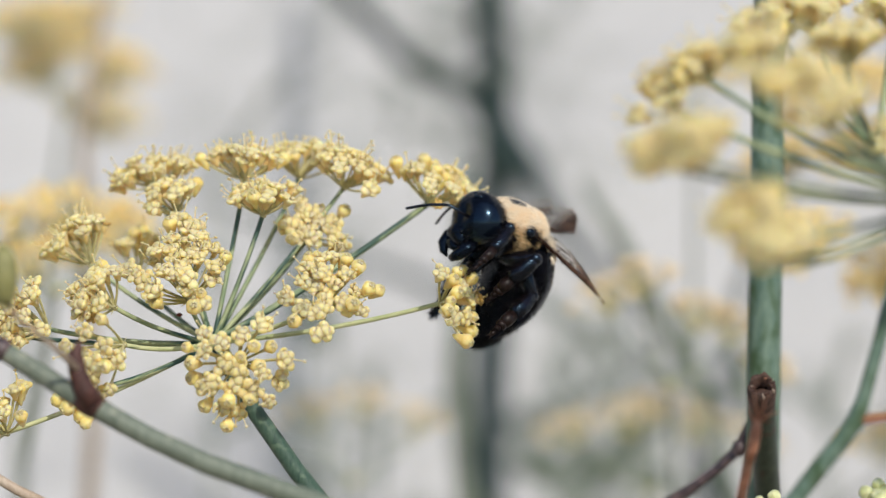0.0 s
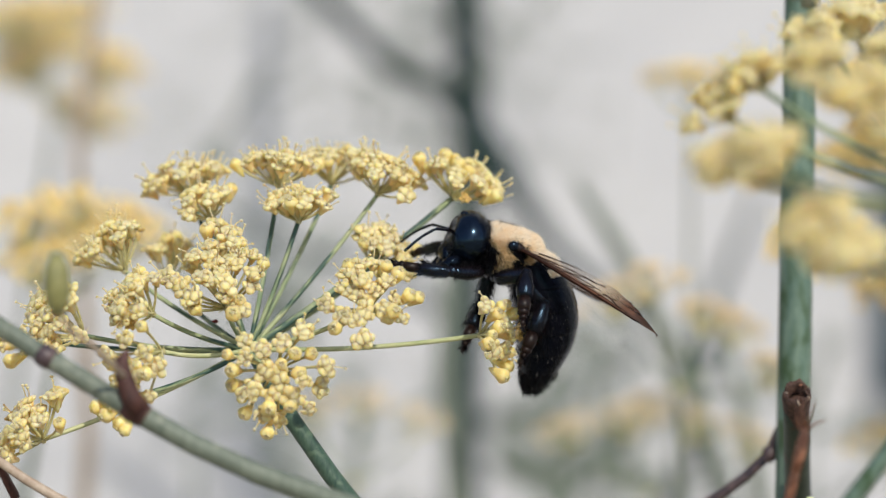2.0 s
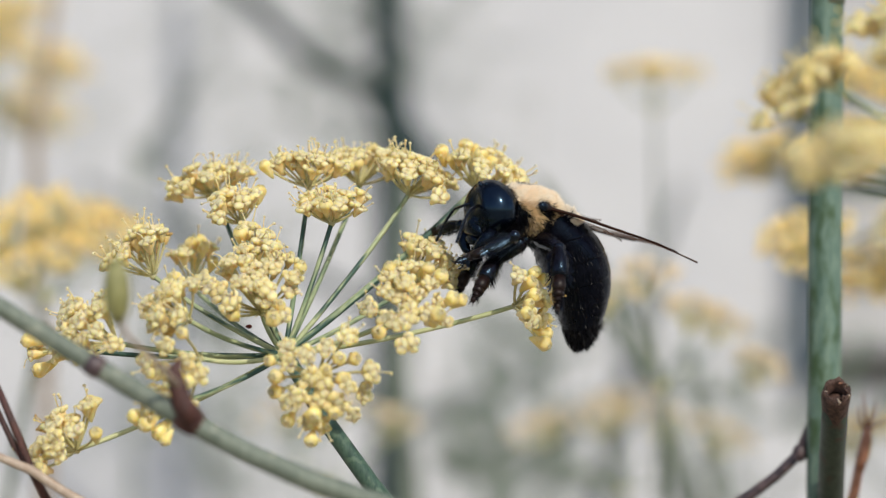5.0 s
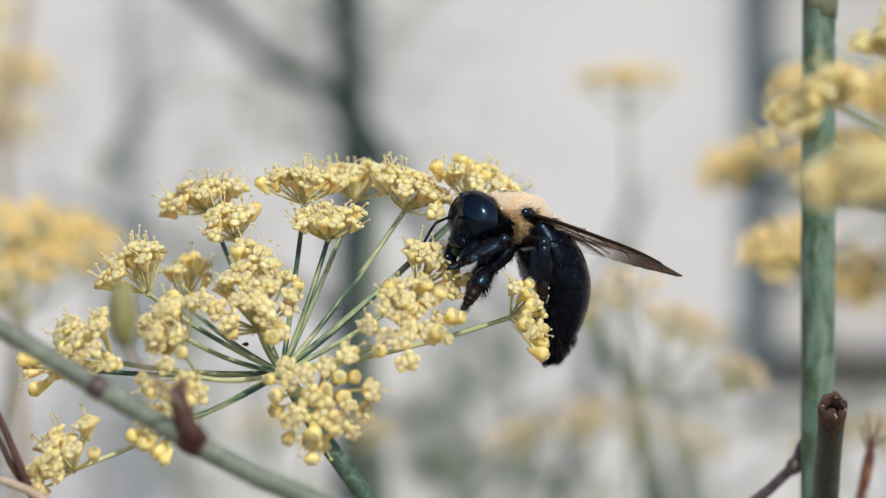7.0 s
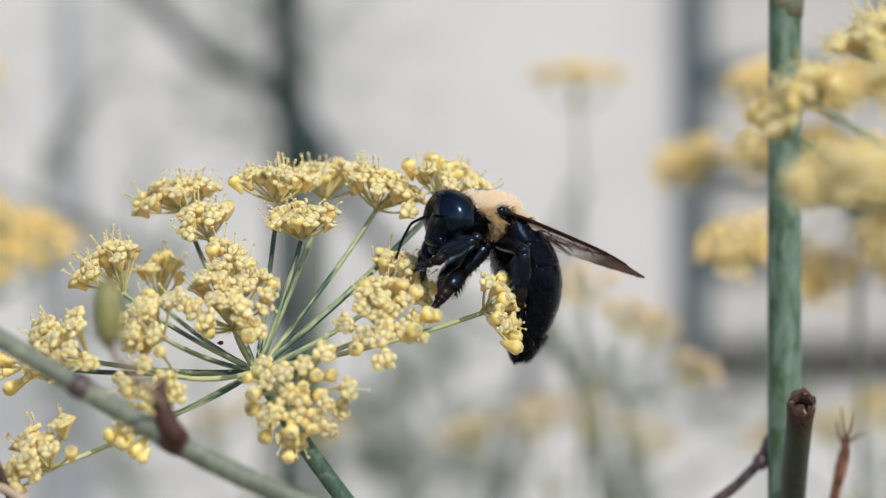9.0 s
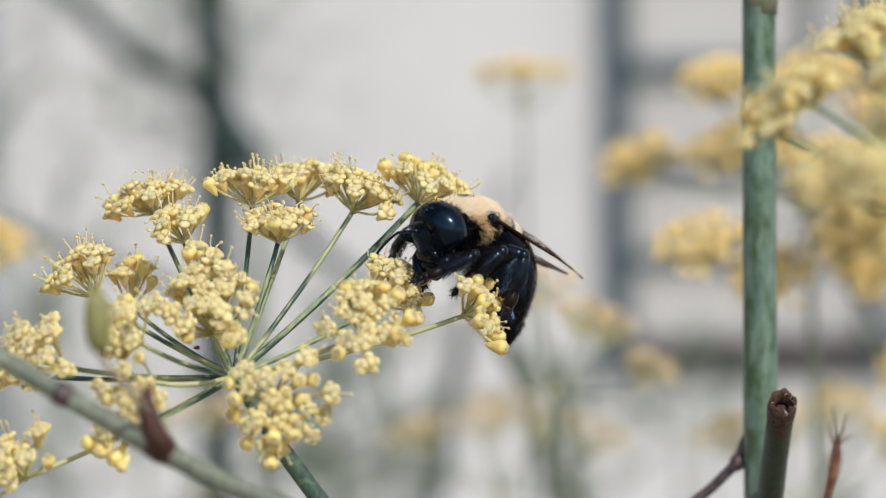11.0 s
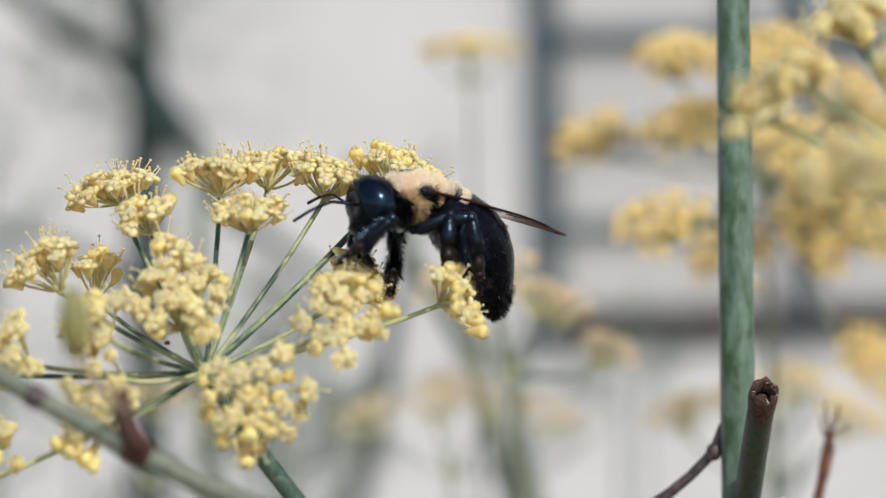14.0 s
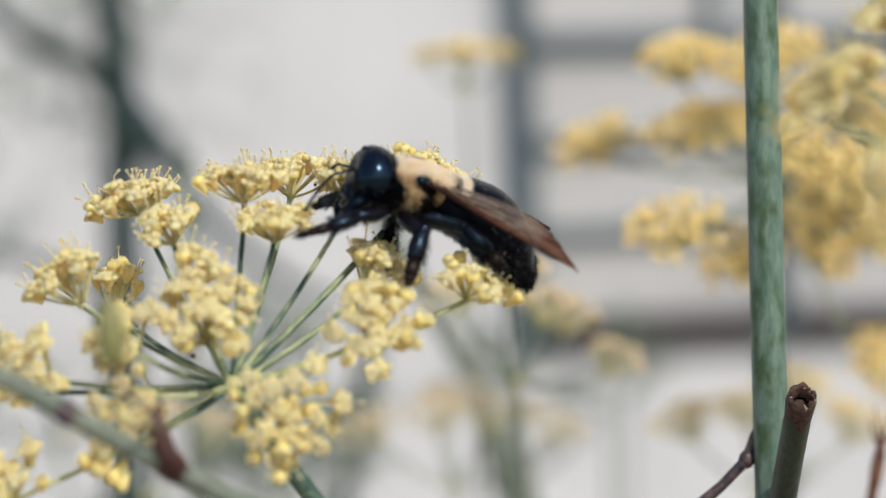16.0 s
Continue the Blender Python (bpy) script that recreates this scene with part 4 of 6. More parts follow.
# head: its origin is the neck
bee_head = new("head")
bee_head.parent = bee
SKULL_AT, SKULL = Vector((-2.95, 0, -0.1)), (2.85, 3.55, 3.15)  # middle and half sizes of the skull


def skull_shape(p):
    """The skull's outline: a broad shell, flat in front, drawn in towards the mouth, with a raised brow and face shield."""
    q = p - SKULL_AT
    if q.x < -0.6:
        q.x = -0.6 + (q.x + 0.6) * 0.84
    if q.z < -0.8:  # cheeks run down to the jaws
        q.y *= 1 - 0.24 * (-0.8 - q.z) / 2.0
        q.x -= 0.26 * (-0.8 - q.z)
    front = max(0.0, -q.x - 0.9)
    q.x += 0.34 * front * math.exp(-((q.y / 1.1) ** 2) - ((q.z - 0.9) / 1.0) ** 2)  # hollow over the feelers
    q.x -= 0.40 * front * math.exp(-((q.y / 1.3) ** 2) - ((q.z + 1.9) / 1.0) ** 2)  # face shield
    q.z += 0.18 * math.exp(-((q.y / 1.2) ** 2) - ((q.x + 0.2) / 1.2) ** 2) * (1 if q.z > 1.5 else 0)
    return q + SKULL_AT


bm = bmesh.new()
for v in blob(bm, SKULL_AT, SKULL, level=5):
    v.co = skull_shape(v.co)
    v.co += (v.co - SKULL_AT).normalized() * (0.05 * noise.noise(v.co * 1.1) + 0.03 * noise.noise(v.co * 3.2))
skull = part("skull", bm, SKULLSHELL, bee_head)
for y in (-0.6, 0, 0.6):
    bm = bmesh.new()
    blob(bm, (-4.0 - (0.28 if y == 0 else 0), y, 2.76 - (0.13 if y == 0 else 0)), (0.28, 0.28, 0.25), level=2)
    part("ocellus", bm, EYE, skull)
for s in (-1, 1):
    bm = bmesh.new()
    for v in blob(bm, SKULL_AT, SKULL, level=5):
        v.co = skull_shape(v.co)
        v.co += (v.co - SKULL_AT).normalized() * 0.05
    rest = [f for f in bm.faces for c in (f.calc_center_median() - SKULL_AT,) if c.y * s < 1.0 or ((c.x + 0.5 + 0.1 * c.z) / 1.5) ** 2 + ((c.z - 0.2) / 2.5) ** 2 > 1]
    bmesh.ops.delete(bm, geom=rest, context="FACES")
    part("eye", bm, EYE, bee_head, "large glossy blue-black compound eye")
    bm = bmesh.new()
    tube(bm, [(-3.73, 1.89 * s, -2.23), (-4.63, 1.94 * s, -3.0), (-5.25, 1.62 * s, -3.85), (-5.35, 0.92 * s, -4.5), (-5.25, 0.2 * s, -4.8)], (0.7, 0.8, 0.68, 0.46, 0.11), 12)
    for v in bm.verts:
        v.co += Vector((1, 0, 0)) * 0.05 * noise.noise(v.co * 3)
    part("mandible", bm, SKULLSHELL, bee_head)
bm = bmesh.new()
for v in blob(bm, (-5.1, 0, -2.0), (0.67, 1.65, 1.06), level=4):
    v.co.z -= 0.16 * v.co.y * v.co.y
    v.co += Vector((-1, 0, 0)) * 0.04 * noise.noise(v.co * 5)
part("face_plate", bm, SKULLSHELL, bee_head)
bm = bmesh.new()
blob(bm, (-5.3, 0, -3.3), (0.4, 1.1, 0.56), level=3)
part("lip", bm, SKULLSHELL, bee_head)
bm = bmesh.new()
tube(bm, [(-4.5, 0, -3.0), (-4.5, 0, -4.0), (-4.2, 0, -4.8)], (0.35, 0.28, 0.12), 8)
part("tongue", bm, TARSUS, bee_head)


def head_roots(count, keep, length, sweep):
    """Roots of hairs over the skull where keep(unit) holds."""
    out = []
    for p, w, l in ellipsoid_roots(rnd, count, SKULL_AT, SKULL, keep, length, 0.8, sweep):
        out.append((skull_shape(p), w, l))
    return out


def off_eye(u):
    return not ((u.x + 0.15) ** 2 / 0.40 + (u.z - 0.1) ** 2 / 0.62 < 1 and abs(u.y) > 0.35)


fur("face_fur", head_roots(450, lambda u: u.x < -0.1 and abs(u.y) < 0.75 and off_eye(u), (0.08, 0.2), (-0.2, 0, -0.1)), BLACKFUR, bee_head, 0.026, "short black face hairs", 5)
fur("crown_fur", head_roots(200, lambda u: u.z > 0.5 and u.x > 0.1, (0.12, 0.28), (0.1, 0, 0.3)), BLACKFUR, bee_head, 0.026, "", 16)
fur("cheek_fur", head_roots(1100, lambda u: (u.z < -0.5 or u.x > 0.45) and off_eye(u), (0.3, 0.7), (0.15, 0, -0.3)), BLACKFUR, bee_head, 0.028, "", 6)
antennae = []
for s in (-1, 1):
    bm = bmesh.new()
    pts = [(0, 0, 0), (0.9, 0, 0.42), (1.9, 0, 0.85), (2.25, 0, 0.86)]
    tube(bm, pts, (0.15, 0.13, 0.15, 0.13), 8)
    for k in range(10):  # the jointed lash
        f = k / 10
        a = Vector((2.25 + 3.75 * f, 0, 0.86 * (1 - f) ** 1.3 + 0.25 * math.sin(f * 3.1)))
        g = (k + 1) / 10
        b = Vector((2.25 + 3.75 * g, 0, 0.86 * (1 - g) ** 1.3 + 0.25 * math.sin(g * 3.1)))
        tube(bm, [a, a.lerp(b, 0.3), a.lerp(b, 0.8), b], (0.12, 0.155, 0.155, 0.115), 8)
    bmesh.ops.scale(bm, vec=(1.15, 1.0, 1.15), verts=bm.verts)
    antennae.append(part("antenna", bm, LEGSHELL, bee_head))

# abdomen: its origin is the waist, x runs to the tail
abdomen = new("abdomen")
abdomen.parent = bee


def girth(x):
    """Half width, half height and mid height of the abdomen at x."""
    k = max(0.0, min(1.0, x / 15.5))
    w = 4.45 * max(0.0, math.sin(math.pi * (0.16 + 0.84 * k) ** 0.86)) ** 0.58
    return w, w * 0.90, 1.7 * math.sin(math.pi * k) + 0.35


cuts = [-0.2, 2.2, 4.9, 7.6, 10.2, 12.7, 15.3]
for k, (a, b) in enumerate(zip(cuts, cuts[1:])):
    bm = bmesh.new()
    prev = None
    n = 40
    steps = [(a - 0.25, 0.975), (a, 0.982), (a + (b - a) * 0.3, 0.992), (a + (b - a) * 0.6, 0.998), (a + (b - a) * 0.9, 1.002), (b, 1.0), (b + 0.08, 0.988), (b + 0.05, 0.96)]
    for x, s in steps:
        w, h, zc = girth(x)
        ring = []
        for i in range(n):
            t = 2 * math.pi * i / n
            flat = 0.80 if math.sin(t) < 0 else 1.0
            ring.append(bm.verts.new((x, w * s * math.cos(t), zc + h * s * flat * math.sin(t))))
        if prev:
            for i in range(n):
                bm.faces.new((prev[i], prev[(i + 1) % n], ring[(i + 1) % n], ring[i]))
        prev = ring
    if k == 5:
        bm.faces.new(prev)
    part("tergite", bm, TERGITE, abdomen)
bm = bmesh.new()
blob(bm, (0.25, 0, 0.75), (1.1, 2.75, 2.45), level=3)
part("waist", bm, TERGITE, abdomen)
fur("waist_fur", ellipsoid_roots(rnd, 2600, (0.25, 0, 0.75), (1.1, 2.75, 2.45), lambda u: u.z > 0.15, (0.4, 0.9), 0.7, (-0.2, 0, 0)), TANFUR, abdomen, 0.035, "pale tan fur", 15)


def belly_roots(count, x0, x1, keep, length, back):
    out = []
    while len(out) < count:
        x, t = rnd.uniform(x0, x1), rnd.uniform(0, 2 * math.pi)
        if not keep(t):
            continue
        w, h, zc = girth(x)
        o = Vector((0, math.cos(t), math.sin(t) * (0.8 if math.sin(t) < 0 else 1)))
        out.append((Vector((x, w * o.y, zc + h * o.z)), o * 0.55 + Vector((back, 0, 0)) + Vector((rnd.uniform(-1, 1), rnd.uniform(-1, 1), rnd.uniform(-1, 1))) * 0.2, rnd.uniform(*length)))
    return out


fur("tan_patch", belly_roots(1300, 0.1, 0.9, lambda t: math.sin(t) > 0.3, (0.25, 0.5), 0.4), TANFUR, abdomen, 0.045, "pale tan fur on the first segment", 8)
fur("side_fringe", belly_roots(1500, 2.2, 14.2, lambda t: math.sin(t) < 0.25, (0.3, 0.7), 0.8), BLACKFUR, abdomen, 0.03, "sparse black hairs", 9)
fur("back_hairs", belly_roots(350, 1.6, 13.2, lambda t: math.sin(t) > -0.1, (0.15, 0.35), 1.6), BLACKFUR, abdomen, 0.022, "", 10)
fur("tail_brush", belly_roots(1500, 12.6, 15.2, lambda t: True, (0.35, 0.8), 1.3), BLACKFUR, abdomen, 0.035, "black tail brush", 11)


def pale_specks(parent, spots, seed, name="speck_scatter"):
    """Tiny pale specks set on the shell, in one mesh. spots: (place, out)."""
    r = random.Random(seed)
    bm = bmesh.new()
    for p, o in spots:
        q = r.uniform(0.012, 0.032)
        blob(bm, p + o * q * 0.7, (q, q, q * r.uniform(0.7, 1.1)), level=1)
    return tagged(part(name, bm, SPECK, parent, "scattered tiny pale specks"), kind="stuff")


pale_specks(abdomen, [(p, w.normalized()) for p, w, l in belly_roots(60, 0.6, 7.0, lambda t: True, (0.2, 0.3), 0.1)], 41)


# wings: the origin is the wing base, x runs to the tip, y to the trailing edge
def wing_shape(length, chord, seed, hind=False):
    """A thin, slightly corrugated membrane with a rounded tip and a ragged outer margin."""
    r = random.Random(seed)
    bm = bmesh.new()
    nx, ny = 34, 8
    top, low = [], []
    for i in range(nx + 1):
        s = i / nx
        x = length * s
        lead = -0.30 * math.sin(math.pi * min(1, s * 1.05)) if not hind else 0.25 * s
        wid = chord * (0.16 + 0.84 * math.sin(math.pi / 2 * min(1, s / 0.58)) ** 1.2)
        if s > 0.58:
            q = (s - 0.58) / 0.42
            lead += chord * 0.14 * q ** 2.2
            wid = chord * max(0.0, 1 - q ** 1.55) ** 0.85 * (1 - 0.14 * q ** 2.2) + 0.03
        notch = r.uniform(-0.26, 0.06) if s > 0.5 else 0
        rt, rl = [], []
        for j in range(ny + 1):
            u = j / ny
            y = lead + wid * u + (notch if j == ny else 0)
            z = 0.10 * math.sin(u * 9) * (1 - s) + 0.35 * math.sin(math.pi * s) - 0.25 * u * s + 0.05 * math.sin(11 * s + 5 * u)
            rt.append(bm.verts.new((x, y, z + 0.012)))
            rl.append(bm.verts.new((x, y, z - 0.012)))
        top.append(rt)
        low.append(rl)
    for i in range(nx):
        for j in range(ny):
            bm.faces.new((top[i][j], top[i + 1][j], top[i + 1][j + 1], top[i][j + 1]))
            bm.faces.new((low[i][j], low[i][j + 1], low[i + 1][j + 1], low[i + 1][j]))
    for i in range(nx):
        bm.faces.new((top[i][0], low[i][0], low[i + 1][0], top[i + 1][0]))
        bm.faces.new((top[i][ny], top[i + 1][ny], low[i + 1][ny], low[i][ny]))
    veins = [[top[i][j].co.copy() for i in range(a, b)] for j, a, b in ((0, 0, 30), (1, 1, 26), (3, 2, 20), (5, 3, 17), (7, 4, 14))]
    veins += [[top[i][j].co.copy() for i, j in path] for path in (((10, 1), (11, 2), (11, 3), (13, 4), (15, 5)), ((15, 1), (17, 2), (18, 3)), ((19, 0), (20, 1), (20, 2), (22, 3), (23, 4)), ((24, 1), (23, 2), (20, 3)), ((14, 5), (17, 5), (19, 6)))]
    return bm, veins


wings = []
for s in (-1, 1):
    bm, veins = wing_shape(18.3, 4.4, 31)
    w = part("wing", bm, WING, bee, "smoky brown translucent wing")
    bm = bmesh.new()
    for k, v in enumerate(veins):
        tube(bm, v, [(0.20 if k == 0 else 0.085) * (1 - 0.5 * i / len(v)) for i in range(len(v))], 6)
    tagged(part("venation", bm, VEIN, w), kind="stuff")
    bm, veins = wing_shape(9.0, 2.5, 32, True)
    part("hind_wing", bm, WING, w, "", place(0.8, 0.9, -0.3, -4, 1.5, 3))
    wings.append(w)


# legs: x runs along each limb
def limb(name, length, r0, r1, mat, parent, bristles, seed, at=None, flat=1.0):
    bm = bmesh.new()
    n = 8
    tube(bm, [(length * k / n, 0, 0.10 * length * math.sin(math.pi * k / n) * 0.5) for k in range(n + 1)],
         [r0 * 0.7 if k == 0 else (r0 + (r1 - r0) * k / n) * (1 + 0.22 * math.sin(math.pi * k / n)) for k in range(n + 1)], 12)
    for v in bm.verts:
        v.co.y *= flat
    blob(bm, (0, 0, 0), (r0 * 0.8, r0 * 0.8, r0 * 0.8), level=2)
    blob(bm, (length, 0, 0), (r1 * 1.1, r1 * 1.1, r1 * 1.1), level=2)
    ob = part(name, bm, mat, parent, "", at)
    r = random.Random(seed)
    roots = []
    for k in range(bristles):
        x, t = r.uniform(0.08, 1.0) * length, r.uniform(0, 6.283)
        o = Vector((0, math.cos(t), math.sin(t)))
        q = (r0 + (r1 - r0) * x / length)
        roots.append((Vector((x, 0, 0)) + o * q * 0.9, o * 0.8 + Vector((0.8, 0, 0)), r.uniform(0.35, 0.8) * (0.6 + q)))
    return ob, roots


LEGS = {"L1": (4.2, 7.4, 1.3), "L2": (4.0, 7.0, 1.8), "L3": (4.6, 7.8, 1.75), "R1": (4.2, 7.4, 1.15), "R2": (4.0, 7.0, 1.6), "R3": (4.6, 7.8, 1.75)}
femora, tibiae = {}, {}
for k, (key, (a, b, thick)) in enumerate(LEGS.items()):
    upper, roots = limb("thigh", a, 0.58 * min(thick, 1.45), 0.48 * min(thick, 1.45), LEGSHELL, bee, 360, 60 + k)
    fur("bristles", roots, BLACKFUR, upper, 0.03, "", 80 + k)
    # shin, foot and claws of one leg are one rigid part
    bm = bmesh.new()
    shin = b * 0.50
    tube(bm, [(0, 0, 0), (shin * 0.15, 0, 0.1), (shin * 0.55, 0, 0.16), (shin * 0.9, 0, 0.05), (shin, 0, 0)], [q * thick for q in ((0.36, 0.46, 0.58, 0.56, 0.36) if key[1] == "3" else (0.36, 0.46, 0.56, 0.52, 0.34))], 12)
    blob(bm, (0, 0, 0), (0.44 * thick,) * 3, level=2)
    joints = [(shin, 0.44), (shin + (b - shin) * 0.45, 0.38), (shin + (b - shin) * 0.62, 0.24), (shin + (b - shin) * 0.78, 0.18), (b, 0.13)]
    for (x0, q0), (x1, q1) in zip(joints, joints[1:]):
        z0, z1 = -0.10 * (x0 - shin), -0.10 * (x1 - shin)
        tube(bm, [(x0, 0, z0), (x0 + (x1 - x0) * 0.6, 0, z0), (x1, 0, z1)], (q0 * 0.92 * thick, q0 * thick, q1 * 0.95 * thick), 9, mat=1)
    for s in (-1, 1):
        tube(bm, [(b - 0.05, 0, -0.3), (b + 0.25, 0.18 * s, -0.35), (b + 0.4, 0.28 * s, -0.62)], (0.10, 0.07, 0.02), 5, mat=1)
    lower = part("shin", bm, [LEGSHELL, TARSUS], upper, "bristly black shin with a brown foot")
    r = random.Random(90 + k)
    roots = []
    for q in range(1500 if key[1] == "3" else 900):
        x, t = r.uniform(0.05, 0.95) * b, r.uniform(0, 6.283)
        o = Vector((0, math.cos(t), math.sin(t)))
        rad = ((0.52 if key[1] == "3" else 0.5) if x < shin else 0.18) * thick
        roots.append((Vector((x, 0, -0.10 * max(0, x - shin))) + o * rad * 0.9, o * 0.7 + Vector((0.9, 0, 0)), r.uniform(0.35, 0.9) * (1.0 if x < shin else 0.6) * thick))
    # hairs belong to the shin's own mesh
    vs, fs = [], []
    me = lower.data
    tmp = bmesh.new()
    tmp.from_mesh(me)
    for p, w, length in roots:
        w.normalize()
        side = w.orthogonal().normalized() * 0.028
        vv = [tmp.verts.new(q * MM) for q in (p - side, p + side, p + w * length)]
        tmp.faces.new(vv)
    tmp.to_mesh(me)
    tmp.free()
    femora[key], tibiae[key] = upper, lower


# ---- what moves ----
def rows_of(*rows):
    return [(r[0], place(*r[1:])) for r in rows]


def motions():
    walk(bee, rows_of(
        (0, 14.835, 5, 0.033, 23, 9.9, 40.4),
        (0.5, 9.047, 5, 2.142, 33.6, -12.6, 30.4),
        (1, 9.92, 5, 0.721, 34, -1, 32.1),
        (1.5, 7.848, 5, 0.865, 12.9, 1.1, 21),
        (2, 10.221, 5, -1.862, 5.2, 11.8, 13.4),
        (2.5, 8.51, 5, 1.233, 4.3, 8.7, 17.5),
        (3, 9.584, 5, -0.148, 3.5, 6.6, 19.9),
        (3.5, 9.385, 5, 0.809, 6.6, 3.2, 34.1),
        (6, 7.6, 5, 2.909, 5.2, 5.5, 26.6),
        (6.5, 7.244, 5, 3.293, 4.5, 2.9, 26.5),
        (7, 6.992, 5, 3.323, 3.9, 0.3, 26.5),
        (7.5, 7.494, 5, 3.167, 4.7, 3.6, 26),
        (8, 7.297, 5, 3.353, 4.4, 2.3, 25.8),
        (8.5, 7.185, 5, 3.469, 4.1, 0.9, 25.5),
        (11, 7.662, 5, 2.851, 6.3, -1.8, 41),
        (11.5, 7.52, 5, 3.137, 6.1, -2.6, 40.9),
        (12, 8.297, 5, 2.174, 6, -3.3, 40.7),
        (12.5, 6.919, 5, 3.545, 7.3, -3.9, 41.6),
        (13, 7.797, 5, 2.413, 8.5, -4.4, 42.5),
        (13.5, 7.222, 5, 2.664, 13.2, -7.3, 41.1),
        (14, 4.211, 5, 4.259, 2.5, -4.8, 20.9),
        (14.5, -0.287, 5, 5.914, 2.4, -2.1, 7.3),
        (15, 0.005, 5, 5.706, 5.2, 10.5, 8.3),
        (15.5, 1.35, 5, 6.35, 5, 12.4, 7.1),
        (16, 1.53, 5, 6.227, 4.7, 14.3, 5.9),
    ))
    walk(bee_head, rows_of(
        (0, -1.3, 0, 0.35, 0, -4, 0),
        (0.5, -1.3, 0, 0.35, 0, -10, 4),
        (1, -1.3, 0, 0.35, 0, -8, 4),
        (1.5, -1.3, 0, 0.35, 0, -4, 4),
        (2, -1.3, 0, 0.35, 0, 2, 4),
        (2.5, -1.3, 0, 0.35, 0, 0, 4),
        (3, -1.3, 0, 0.35, 0, 2, 4),
        (3.5, -1.3, 0, 0.35, 0, -8, 6),
        (6, -1.3, 0, 0.35, 0, -6, 4),
        (6.5, -1.3, 0, 0.35, 0, -6, 4),
        (7, -1.3, 0, 0.35, 0, -6, 4),
        (7.5, -1.3, 0, 0.35, 0, -6, 4),
        (8, -1.3, 0, 0.35, 0, -6, 4),
        (8.5, -1.3, 0, 0.35, 0, -6, 4),
        (11, -1.3, 0, 0.35, 0, -16, 2),
        (11.5, -1.3, 0, 0.35, 0, -16, 2),
        (12, -1.3, 0, 0.35, 0, -16, 2),
        (12.5, -1.3, 0, 0.35, 0, -16, 2),
        (13, -1.3, 0, 0.35, 0, -16, 2),
        (13.5, -1.3, 0, 0.35, 0, -16, 2),
        (14, -1.3, 0, 0.35, 0, -8, 2),
        (14.5, -1.3, 0, 0.35, 0, -4, 6),
        (15, -1.3, 0, 0.35, 0, -2, 6),
        (15.5, -1.3, 0, 0.35, 0, -2, 6),
        (16, -1.3, 0, 0.35, 0, -2, 6),
    ))
    walk(abdomen, rows_of(
        (0, 2.9, 0, -0.6, 65.9, 75.3, 80.1),
        (0.5, 2.9, 0, -0.6, -52, 78.4, -61.8),
        (1, 2.9, 0, -0.6, 6.6, 68.9, 9.6),
        (1.5, 2.9, 0, -0.6, -2.3, 73.8, -3),
        (2, 2.9, 0, -0.6, 24.9, 72.2, 33.7),
        (2.5, 2.9, 0, -0.6, 15.2, 64.6, 23.8),
        (3, 2.9, 0, -0.6, -4.5, 74.8, -5.8),
        (3.5, 2.9, 0, -0.6, 19.5, 55.5, 36.1),
        (6, 2.9, 0, -0.6, -31.7, 72.5, -42.4),
        (6.5, 2.9, 0, -0.6, -40.2, 76.2, -50.1),
        (7, 2.9, 0, -0.6, -54, 79.4, -63.1),
        (7.5, 2.9, 0, -0.6, -46.8, 78.3, -56),
        (8, 2.9, 0, -0.6, -54.4, 79.9, -63),
        (8.5, 2.9, 0, -0.6, -64.5, 81.3, -72.6),
        (11, 2.9, 0, -0.6, 16, 64.3, 25.2),
        (11.5, 2.9, 0, -0.6, 15.8, 62.1, 25.9),
        (12, 2.9, 0, -0.6, 15.5, 60, 26.6),
        (12.5, 2.9, 0, -0.6, 13.5, 60.8, 22.8),
        (13, 2.9, 0, -0.6, 11.4, 61.7, 18.9),
        (13.5, 2.9, 0, -0.6, 4.1, 58.9, 7.2),
        (14, 2.9, 0, -0.6, 6.5, 61.5, 10.9),
        (14.5, 2.9, 0, -0.6, 4.2, 43.9, 10.5),
        (15, 2.9, 0, -0.6, 3.1, 29.3, 11.8),
        (15.5, 2.9, 0, -0.6, 4.2, 29.4, 15.9),
        (16, 2.9, 0, -0.6, 5.3, 29.5, 20.1),
    ))
